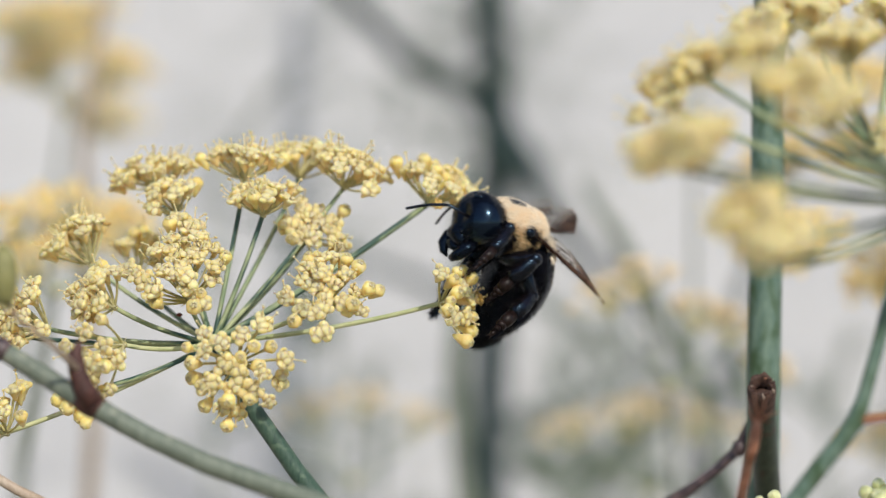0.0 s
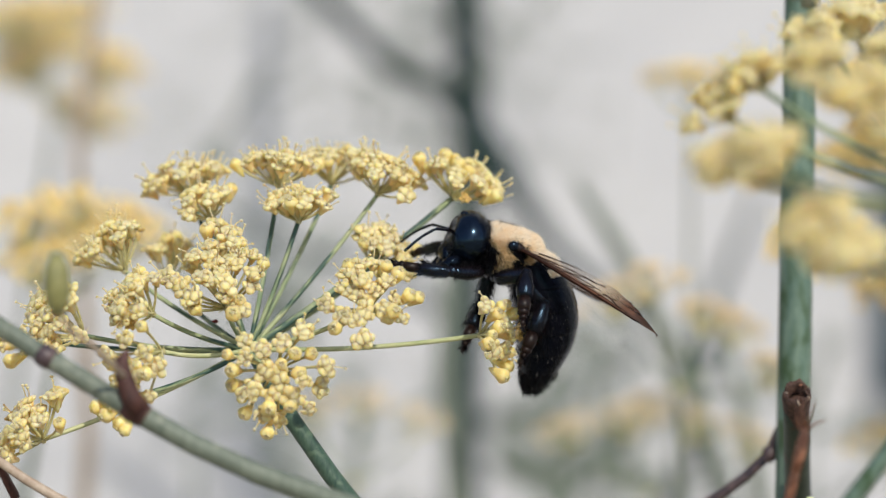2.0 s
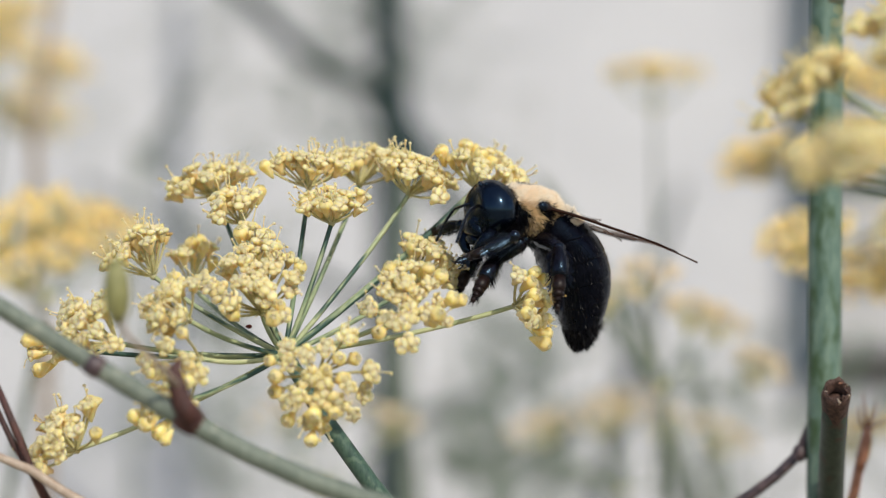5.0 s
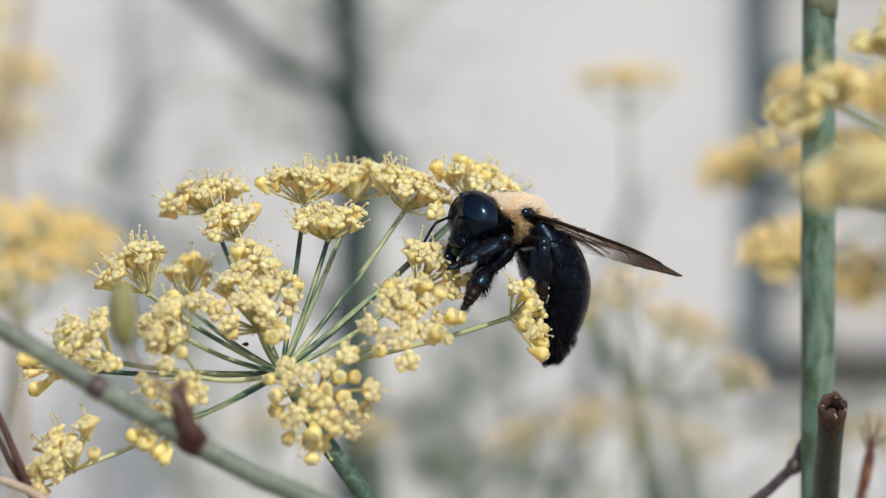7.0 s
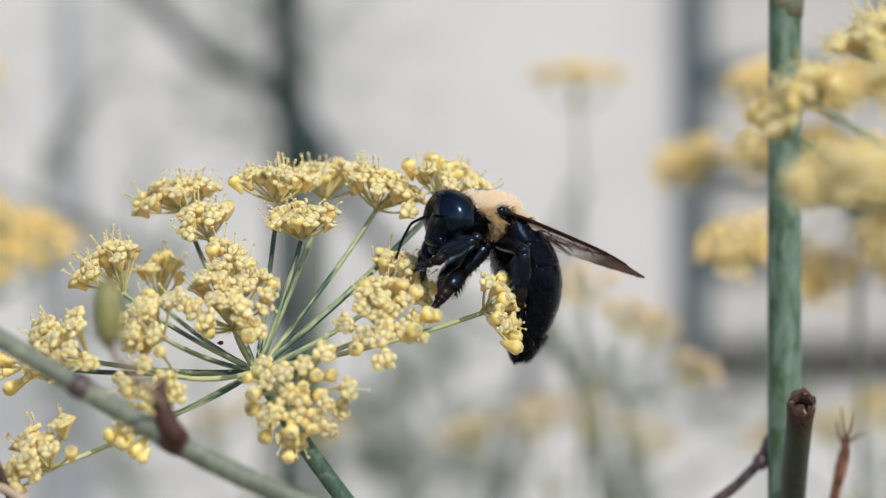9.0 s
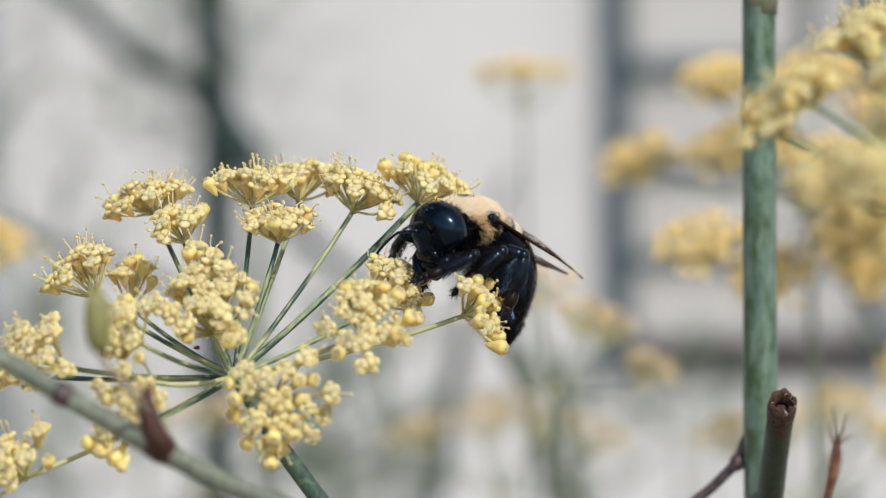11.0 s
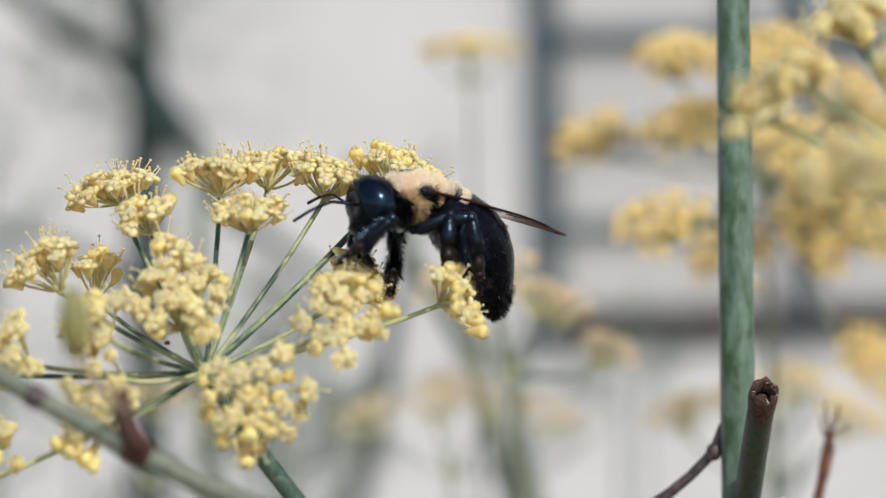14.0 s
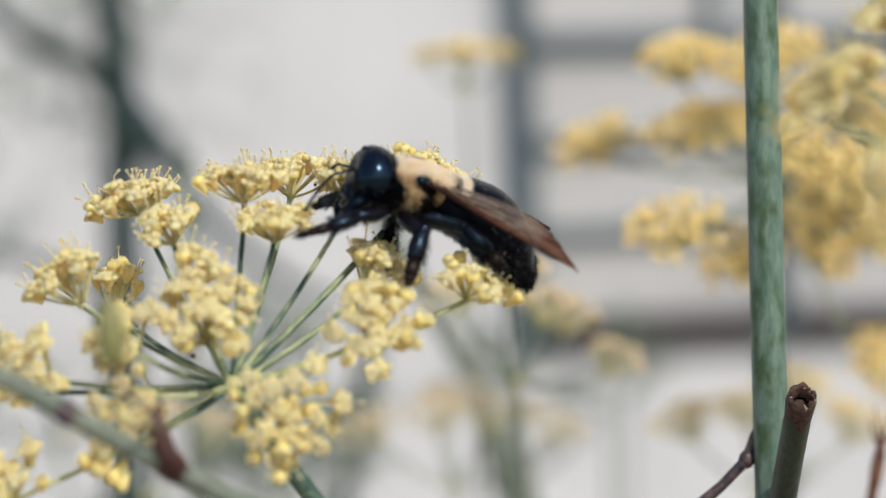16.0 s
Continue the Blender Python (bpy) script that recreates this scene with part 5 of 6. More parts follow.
    walk(wings[0], rows_of(
        (0, 0.9, -3.2, 0.9, 29.4, 23.4, 10.6),
        (0.5, 0.9, -3.2, 0.9, 7.1, 17.3, -15.9),
        (1, 0.9, -3.2, 0.9, 32.6, 15.3, -12),
        (1.5, 0.9, -3.2, 0.9, 10.5, 13.6, -8.9),
        (2, 0.9, -3.2, 0.9, 19.5, 18, -25.9),
        (2.5, 0.9, -3.2, 0.9, 13.7, 12.2, -30.1),
        (3, 0.9, -3.2, 0.9, 0.9, 16.3, -32.2),
        (3.5, 0.9, -3.2, 0.9, 20.7, 11.3, -17.5),
        (6, 0.9, -3.2, 0.9, -13.7, 14.5, -20.9),
        (6.5, 0.9, -3.2, 0.9, -18.7, 16.7, -21.4),
        (7, 0.9, -3.2, 0.9, -23.9, 19, -22.2),
        (7.5, 0.9, -3.2, 0.9, -25.1, 17.7, -17.1),
        (8, 0.9, -3.2, 0.9, -24.7, 18.8, -15.8),
        (8.5, 0.9, -3.2, 0.9, -24.4, 19.8, -14.5),
        (11, 0.9, -3.2, 0.9, 30.9, 24.7, 2.5),
        (11.5, 0.9, -3.2, 0.9, 32.9, 23.7, 4),
        (12, 0.9, -3.2, 0.9, 34.8, 22.7, 5.4),
        (12.5, 0.9, -3.2, 0.9, 34.4, 20.8, 4.3),
        (13, 0.9, -3.2, 0.9, 34, 18.9, 3.2),
        (13.5, 0.9, -3.2, 0.9, 35.2, 16.8, 1.5),
        (14, 0.9, -3.2, 0.9, -2, 20.1, 3),
        (14.5, 0.9, -3.2, 0.9, 15.3, 12, -40.5),
        (15, 0.9, -3.2, 0.9, 29.6, 13.4, -32.6),
        (15.5, 0.9, -3.2, 0.9, 30.6, 15.1, -31.8),
        (16, 0.9, -3.2, 0.9, 31.7, 16.7, -30.9),
    ))
    walk(wings[1], rows_of(
        (0, 0.9, 3.2, 0.9, 119.7, 9.2, 24.8),
        (0.5, 0.9, 3.2, 0.9, 92, 15.4, 22.6),
        (1, 0.9, 3.2, 0.9, 93.1, 15.5, 31.4),
        (1.25, 0.9, 3.2, 0.9, 132.5, 13.1, 21.1),
        (1.5, 0.9, 3.2, 0.9, 172, 17.6, 11.5),
        (2, 0.9, 3.2, 0.9, -177, 16.3, 25.7),
        (2.5, 0.9, 3.2, 0.9, 179.9, 9.5, 18.7),
        (3, 0.9, 3.2, 0.9, -178.9, 13, 13.7),
        (3.5, 0.9, 3.2, 0.9, 175.5, 9.4, -7.6),
        (6, 0.9, 3.2, 0.9, 178.5, 10.9, -1.2),
        (6.5, 0.9, 3.2, 0.9, 178.7, 13, -1.8),
        (7, 0.9, 3.2, 0.9, 178.8, 15.2, -2.5),
        (7.5, 0.9, 3.2, 0.9, 179.3, 13.8, -0.5),
        (8, 0.9, 3.2, 0.9, 179.6, 14.7, 0.2),
        (8.5, 0.9, 3.2, 0.9, 180, 15.7, 0.9),
        (11, 0.9, 3.2, 0.9, -177, 23.7, -7.6),
        (11.5, 0.9, 3.2, 0.9, -177.6, 22.8, -6),
        (12, 0.9, 3.2, 0.9, -178.2, 22, -4.4),
        (12.5, 0.9, 3.2, 0.9, 179.1, 20.8, -6.5),
        (13, 0.9, 3.2, 0.9, 176.5, 19.4, -8.6),
        (13.5, 0.9, 3.2, 0.9, 168.2, 17.2, -6.7),
        (14, 0.9, 3.2, 0.9, 179.2, 19.8, 24.1),
        (14.5, 0.9, 3.2, 0.9, 171.6, 16.4, 22.5),
        (15, 0.9, 3.2, 0.9, 162.4, 5, 15.5),
        (15.5, 0.9, 3.2, 0.9, 164.3, 6.2, 18.4),
        (16, 0.9, 3.2, 0.9, 166.3, 7.4, 21.5),
    ))
    walk(antennae[0], rows_of(
        (0, -5.1, -1, 0.5, 0, 11, 149.4),
        (0.5, -5.1, -1, 0.5, 0, -16.2, 140.5),
        (1, -5.1, -1, 0.5, 0, -8.5, 144.2),
        (1.5, -5.1, -1, 0.5, 0, -4.6, -141.5),
        (2, -5.1, -1, 0.5, 0, 29.1, -151),
        (2.5, -5.1, -1, 0.5, 0, 47.3, -134.5),
        (3, -5.1, -1, 0.5, 0, 26.9, -168.3),
        (3.5, -5.1, -1, 0.5, 0, 43.6, 177.2),
        (6, -5.1, -1, 0.5, 0, 20.4, -128.5),
        (6.5, -5.1, -1, 0.5, 0, 18.9, -129.9),
        (7, -5.1, -1, 0.5, 0, 17.4, -131.3),
        (7.5, -5.1, -1, 0.5, 0, 21.3, -134.5),
        (8, -5.1, -1, 0.5, 0, 19.9, -132.8),
        (8.5, -5.1, -1, 0.5, 0, 18.4, -131),
        (11, -5.1, -1, 0.5, 0, -20.3, -161.9),
        (11.5, -5.1, -1, 0.5, 0.6, -18.8, -164.9),
        (12, -5.1, -1, 0.5, 1.6, -14.7, -172.7),
        (12.5, -5.1, -1, 0.5, 2.2, -8.8, 176.7),
        (13, -5.1, -1, 0.5, 1.6, -3, 166.3),
        (13.5, -5.1, -1, 0.5, 0.5, 1.1, 158.8),
        (14, -5.1, -1, 0.5, 0, 2.6, 156),
        (14.5, -5.1, -1, 0.5, 0, 26.6, -160.5),
        (15, -5.1, -1, 0.5, 0, 24.2, -132.1),
        (15.5, -5.1, -1, 0.5, 2.7, 36.5, -150.6),
        (16, -5.1, -1, 0.5, 0, 48.8, -172.5),
    ))
    walk(antennae[1], rows_of(
        (0, -5.1, 1, 0.5, 0, 33.8, 75.4),
        (0.5, -5.1, 1, 0.5, 0, 42.2, 89.3),
        (1, -5.1, 1, 0.5, 0, 39.8, 78.8),
        (1.5, -5.1, 1, 0.5, 0, 0.9, 132.7),
        (2, -5.1, 1, 0.5, 0, 25.2, 127.1),
        (2.5, -5.1, 1, 0.5, 0, 15.3, 129.9),
        (3, -5.1, 1, 0.5, 0.2, 20, 124.4),
        (3.5, -5.1, 1, 0.5, 0, 24.8, 118.8),
        (6, -5.1, 1, 0.5, 0, 47.7, 92.8),
        (6.5, -5.1, 1, 0.5, 0.3, 44.6, 100.7),
        (7, -5.1, 1, 0.5, 0, 41.6, 108.1),
        (7.5, -5.1, 1, 0.5, 0, 48, 94.1),
        (8, -5.1, 1, 0.5, 0, 48.1, 102.7),
        (8.5, -5.1, 1, 0.5, 0, 48.1, 111.2),
        (11, -5.1, 1, 0.5, -1.1, 29.3, 107.5),
        (11.5, -5.1, 1, 0.5, -1.1, 22.5, 106.4),
        (12, -5.1, 1, 0.5, -1, 15.8, 105.4),
        (12.5, -5.1, 1, 0.5, -0.7, 9.5, 104.4),
        (13, -5.1, 1, 0.5, -0.5, 4.3, 103.6),
        (13.5, -5.1, 1, 0.5, -0.2, 0.3, 103),
        (14, -5.1, 1, 0.5, -0.1, -2.2, 102.6),
        (14.5, -5.1, 1, 0.5, 0, -3, 102.5),
        (15, -5.1, 1, 0.5, 0, 23.8, 105.2),
        (15.5, -5.1, 1, 0.5, 0, 23.8, 105.2),
        (16, -5.1, 1, 0.5, 0, 23.8, 105.2),
    ))
    walk(femora["L1"], rows_of(
        (0, -2, -1.5, -2.5, -156.8, -56.7, -105.9),
        (0.5, -2, -1.5, -2.5, -154.5, -6.3, -109.9),
        (1, -2, -1.5, -2.5, -165.5, 37.4, -146.8),
        (1.5, -2, -1.5, -2.5, -157.8, 20.6, -131.2),
        (2, -2, -1.5, -2.5, -162.8, 10.2, -150),
        (2.5, -2, -1.5, -2.5, -159.2, 16.1, -134.3),
        (3, -2, -1.5, -2.5, -156.7, 1.4, -118.1),
        (3.5, -2, -1.5, -2.5, -156.2, 17.3, -114.5),
        (6, -2, -1.5, -2.5, -156, -11.6, -111.2),
        (6.5, -2, -1.5, -2.5, -156.4, -10.4, -109.1),
        (7, -2, -1.5, -2.5, -156.7, -9.1, -107.1),
        (7.5, -2, -1.5, -2.5, -156.1, -10.4, -111),
        (8, -2, -1.5, -2.5, -155.9, -10.4, -112.1),
        (8.5, -2, -1.5, -2.5, -155.7, -10.4, -113.2),
        (11, -2, -1.5, -2.5, -155.5, 1.3, -114.6),
        (11.5, -2, -1.5, -2.5, -155.5, -2.2, -114.9),
        (12, -2, -1.5, -2.5, -155.5, -5.6, -115.2),
        (12.5, -2, -1.5, -2.5, -155.2, 2.4, -125.8),
        (13, -2, -1.5, -2.5, -156.4, 10.3, -136.5),
        (13.5, -2, -1.5, -2.5, -159.5, 10.1, -153.7),
        (14, -2, -1.5, -2.5, -161.1, -16.3, -124.5),
        (14.5, -2, -1.5, -2.5, -160.3, 10.8, -142.2),
        (15, -2, -1.5, -2.5, -159.9, 8.2, -140.2),
        (15.5, -2, -1.5, -2.5, -159.8, 13.1, -139.3),
        (16, -2, -1.5, -2.5, -159.5, 18, -138.4),
    ))
    walk(tibiae["L1"], rows_of(
        (0, 4.2, 0, 0, 0, -38.2, 101.3),
        (0.25, 4.2, 0, 0, 35.9, -24.6, 58.5),
        (0.5, 4.2, 0, 0, 53.6, 3.8, 31.6),
        (1, 4.2, 0, 0, 69.7, 0.6, 27.3),
        (1.5, 4.2, 0, 0, 62.5, 7.5, 88.7),
        (2, 4.2, 0, 0, 41.1, 11.5, 35.7),
        (2.5, 4.2, 0, 0, 55.3, 12, 74.8),
        (3, 4.2, 0, 0, 50.5, 1.8, 118.8),
        (3.5, 4.2, 0, 0, 63, -7, 131.9),
        (6, 4.2, 0, 0, 46, -10.4, 103.2),
        (6.5, 4.2, 0, 0, 46.3, -8.1, 113.7),
        (7, 4.2, 0, 0, 47, -5.9, 124.2),
        (7.5, 4.2, 0, 0, 46.3, -7.8, 106.8),
        (8, 4.2, 0, 0, 46.5, -7.4, 101.4),
        (8.5, 4.2, 0, 0, 46.5, -7.1, 96),
        (11, 4.2, 0, 0, 55.1, -4.5, 103.7),
        (11.5, 4.2, 0, 0, 50.9, -6.9, 117.5),
        (12, 4.2, 0, 0, 46.3, -8.2, 131.6),
        (12.5, 4.2, 0, 0, 47.7, -14.8, 119.9),
        (13, 4.2, 0, 0, 50.6, -21, 107.6),
        (13.5, 4.2, 0, 0, 34.9, -27, 116.4),
        (14, 4.2, 0, 0, 48.6, -20, 88.2),
        (14.5, 4.2, 0, 0, 67.8, 14.9, 44.1),
        (15, 4.2, 0, 0, 64.5, -0.7, 29.3),
        (15.5, 4.2, 0, 0, 66.7, -2, 25.8),
        (16, 4.2, 0, 0, 69, -3.2, 22.3),
    ))
    walk(femora["L2"], rows_of(
        (0, -0.4, -1.9, -2.9, 100.5, -23, -64.9),
        (0.5, -0.4, -1.9, -2.9, 109.2, 1.4, -108.2),
        (0.75, -0.4, -1.9, -2.9, 107.7, -5.6, -68.7),
        (1, -0.4, -1.9, -2.9, 102, -10, -28.5),
        (1.5, -0.4, -1.9, -2.9, 98.5, -19.1, -15),
        (2, -0.4, -1.9, -2.9, 108.6, -17.2, -46.7),
        (2.5, -0.4, -1.9, -2.9, 111.4, -24, -54.6),
        (2.75, -0.4, -1.9, -2.9, 122.5, 0.7, -104.8),
        (3, -0.4, -1.9, -2.9, 110.2, 24.9, -155.5),
        (3.5, -0.4, -1.9, -2.9, 85.5, 25, 149.6),
        (6, -0.4, -1.9, -2.9, 106, 47.8, -177.1),
        (6.5, -0.4, -1.9, -2.9, 111.9, 41.7, -168.7),
        (7, -0.4, -1.9, -2.9, 116.2, 35.1, -161.8),
        (7.5, -0.4, -1.9, -2.9, 107.2, 40.9, -176.4),
        (8, -0.4, -1.9, -2.9, 98.4, 43.8, 170.6),
        (8.5, -0.4, -1.9, -2.9, 88.7, 45.2, 156.7),
        (9.75, -0.4, -1.9, -2.9, 139.1, 32.3, -129.8),
        (11, -0.4, -1.9, -2.9, 149.5, -7.1, -86.9),
        (11.5, -0.4, -1.9, -2.9, 149.7, -8.1, -88.5),
        (12, -0.4, -1.9, -2.9, 149.9, -9, -90.1),
        (12.5, -0.4, -1.9, -2.9, 149.5, -12.1, -87.9),
        (13, -0.4, -1.9, -2.9, 149, -15.2, -85.6),
        (13.5, -0.4, -1.9, -2.9, 144.8, -12.7, -68.4),
        (14, -0.4, -1.9, -2.9, 133.6, -16.1, -25.4),
        (14.5, -0.4, -1.9, -2.9, 140.3, -1.9, -66.4),
        (15, -0.4, -1.9, -2.9, 140.6, 3.6, -45),
        (15.5, -0.4, -1.9, -2.9, 139.7, 8.3, -54),
        (16, -0.4, -1.9, -2.9, 138, 12.7, -63.4),
    ))
    walk(tibiae["L2"], rows_of(
        (0, 4, 0, 0, 0, -31.1, -136.3),
        (0.25, 4, 0, 0, -71.5, -49.8, -50.6),
        (0.5, 4, 0, 0, -107.9, -4, 2.8),
        (0.75, 4, 0, 0, -99.8, -47.3, -2.2),
        (1, 4, 0, 0, -6.7, -81.1, -93),
        (1.5, 4, 0, 0, 3.5, -68.2, -106.1),
        (2, 4, 0, 0, -51.1, -47, -65.8),
        (2.5, 4, 0, 0, -60.1, -51.7, -66.6),
        (2.75, 4, 0, 0, -111.7, -31.1, -30.9),
        (3, 4, 0, 0, -141, 1.3, -23.3),
        (3.5, 4, 0, 0, -160.8, 52.1, -31.1),
        (6, 4, 0, 0, -155.5, 28.3, -7.2),
        (6.5, 4, 0, 0, -153, 20.3, -6.4),
        (7, 4, 0, 0, -150.8, 12.3, -6),
        (7.5, 4, 0, 0, -151.9, 27.1, -4.9),
        (8, 4, 0, 0, -151.5, 39.9, -2.6),
        (8.5, 4, 0, 0, -150.1, 52.7, 0.5),
        (9.75, 4, 0, 0, -154.5, -33.7, 17.6),
        (11, 4, 0, 0, 62.9, -54.2, 164.6),
        (11.5, 4, 0, 0, 63.5, -54.4, 161.9),
        (12, 4, 0, 0, 64.2, -54.6, 159.3),
        (12.5, 4, 0, 0, 59.9, -53, 164.1),
        (13, 4, 0, 0, 56, -51.3, 168.5),
        (13.5, 4, 0, 0, 57.9, -48.3, -179.1),
        (14, 4, 0, 0, 53.8, -57.7, -135.4),
        (14.5, 4, 0, 0, -10.3, -61.3, -100.6),
        (15, 4, 0, 0, -27.9, -68.3, -56.8),
        (15.5, 4, 0, 0, -46.8, -62.2, -43.2),
        (16, 4, 0, 0, -59.6, -54.8, -35.9),
    ))
    walk(femora["L3"], rows_of(
        (0, 1.3, -1.8, -2.6, 39.8, 43.9, -51),
        (0.5, 1.3, -1.8, -2.6, 32.5, -24.4, -85.8),
        (1, 1.3, -1.8, -2.6, 32.2, 23.7, -50),
        (1.5, 1.3, -1.8, -2.6, 42.9, 33.8, -28.1),
        (2, 1.3, -1.8, -2.6, 49.8, 21.4, -13.3),
        (2.5, 1.3, -1.8, -2.6, 48.4, 24.6, -17),
        (3, 1.3, -1.8, -2.6, 37.7, 1.3, -61.4),
        (3.5, 1.3, -1.8, -2.6, 35.2, 6.9, -95.7),
        (6, 1.3, -1.8, -2.6, 36.6, 8.3, -85.2),
        (6.5, 1.3, -1.8, -2.6, 36.3, 1.3, -89.2),
        (7, 1.3, -1.8, -2.6, 36.4, -5.8, -93.3),
        (7.5, 1.3, -1.8, -2.6, 35.8, -1.8, -84.1),
        (8, 1.3, -1.8, -2.6, 35.8, 1.6, -86.2),
        (8.5, 1.3, -1.8, -2.6, 35.7, 5, -88.2),
        (11, 1.3, -1.8, -2.6, 37.4, 3.9, -67.1),
        (11.5, 1.3, -1.8, -2.6, 37.6, 5.2, -64.8),
        (12, 1.3, -1.8, -2.6, 37.8, 6.5, -62.4),
        (12.5, 1.3, -1.8, -2.6, 37.1, 10.5, -66.8),
        (13, 1.3, -1.8, -2.6, 36.2, 14.5, -71.2),
        (13.5, 1.3, -1.8, -2.6, 40.8, 16.2, -53.7),
        (14, 1.3, -1.8, -2.6, 42.9, -4, -35.3),
        (14.5, 1.3, -1.8, -2.6, 43.5, 7.4, -13.7),
        (15, 1.3, -1.8, -2.6, 43.5, -2.9, -14.2),
        (15.5, 1.3, -1.8, -2.6, 43.5, -1.4, -13.5),
        (16, 1.3, -1.8, -2.6, 43.5, 0, -12.7),
    ))
    walk(tibiae["L3"], rows_of(
        (0, 4.6, 0, 0, 0, -9.7, -73.2),
        (0.25, 4.6, 0, 0, -33.1, 15.6, -69.1),
        (0.5, 4.6, 0, 0, -72.3, 38.6, -81.9),
        (1, 4.6, 0, 0, -5.5, 14.6, -40.3),
        (1.5, 4.6, 0, 0, 7.4, 11.1, -56.2),
        (2, 4.6, 0, 0, 7.7, 18.2, -76.8),
        (2.5, 4.6, 0, 0, 6.1, 15.8, -75.6),
        (3, 4.6, 0, 0, -54.3, 40, -98.9),
        (3.5, 4.6, 0, 0, -59.7, 22.2, -52.6),
        (6, 4.6, 0, 0, -46.3, 26.6, -39.8),
        (6.5, 4.6, 0, 0, -67.5, 49.5, -66.3),
        (7, 4.6, 0, 0, -114, 57.3, -117.6),
        (7.5, 4.6, 0, 0, -124.2, 61.5, -138.5),
        (8, 4.6, 0, 0, -110.8, 62.8, -120.5),
        (8.5, 4.6, 0, 0, -97.2, 62, -102.2),
        (11, 4.6, 0, 0, -72.1, 40.6, -97.3),
        (11.5, 4.6, 0, 0, -64.6, 29.2, -89),
        (12, 4.6, 0, 0, -59.5, 17.1, -83),
        (12.5, 4.6, 0, 0, -58.2, 13.2, -75.1),
        (13, 4.6, 0, 0, -57.5, 9.1, -67.3),
        (13.5, 4.6, 0, 0, -46.1, -11.8, -78.2),
        (14, 4.6, 0, 0, -43.7, 41.1, -86.8),
        (14.5, 4.6, 0, 0, 9.6, 24.6, -31.8),
        (15, 4.6, 0, 0, 10.7, 20.6, -26.6),
        (15.5, 4.6, 0, 0, 11.4, 20.8, -26),
        (16, 4.6, 0, 0, 12.1, 20.9, -25.4),
    ))
    walk(femora["R1"], rows_of(
        (0, -2, 1.5, -2.5, -42.1, 41.9, 49),
        (0.25, -2, 1.5, -2.5, 3.4, 40.1, 114.2),
        (0.5, -2, 1.5, -2.5, 23.7, 11.2, 157.8),
        (1, -2, 1.5, -2.5, 25.8, 25.4, 164.5),
        (1.5, -2, 1.5, -2.5, 25.9, 6.7, 164.8),
        (2, -2, 1.5, -2.5, 25.1, -23, 169.8),
        (2.5, -2, 1.5, -2.5, 26.3, -17.1, 166.3),
        (3, -2, 1.5, -2.5, 27, -8.2, 163.3),
        (3.5, -2, 1.5, -2.5, 35.6, -46.9, 145.8),
        (6, -2, 1.5, -2.5, 37.3, 21.6, 139.5),
        (6.5, -2, 1.5, -2.5, 35, 20.5, 133.2),
        (7, -2, 1.5, -2.5, 33, 19.1, 127.1),
        (7.5, -2, 1.5, -2.5, 33.6, 21.7, 129.1),
        (8, -2, 1.5, -2.5, 31.8, 20.6, 124),
        (8.5, -2, 1.5, -2.5, 30.1, 19.4, 118.9),
        (11, -2, 1.5, -2.5, 31, -13, 134.6),
        (11.5, -2, 1.5, -2.5, 31.2, -19.1, 133.8),
        (12, -2, 1.5, -2.5, 31.6, -25.2, 132.8),
        (12.5, -2, 1.5, -2.5, 31.7, -16.4, 132.5),
        (13, -2, 1.5, -2.5, 31.8, -7.5, 132.2),
        (13.5, -2, 1.5, -2.5, 31.7, 0.9, 134.1),
        (14, -2, 1.5, -2.5, 26.3, 32.3, 116.1),
        (14.25, -2, 1.5, -2.5, 34, 0, 142.4),
        (14.5, -2, 1.5, -2.5, 26.2, -32.4, 168.7),
        (15, -2, 1.5, -2.5, 26.6, -20, 167.7),
        (15.5, -2, 1.5, -2.5, 26.3, -10.8, 169),
        (16, -2, 1.5, -2.5, 26.2, -1.7, 170.3),
    ))
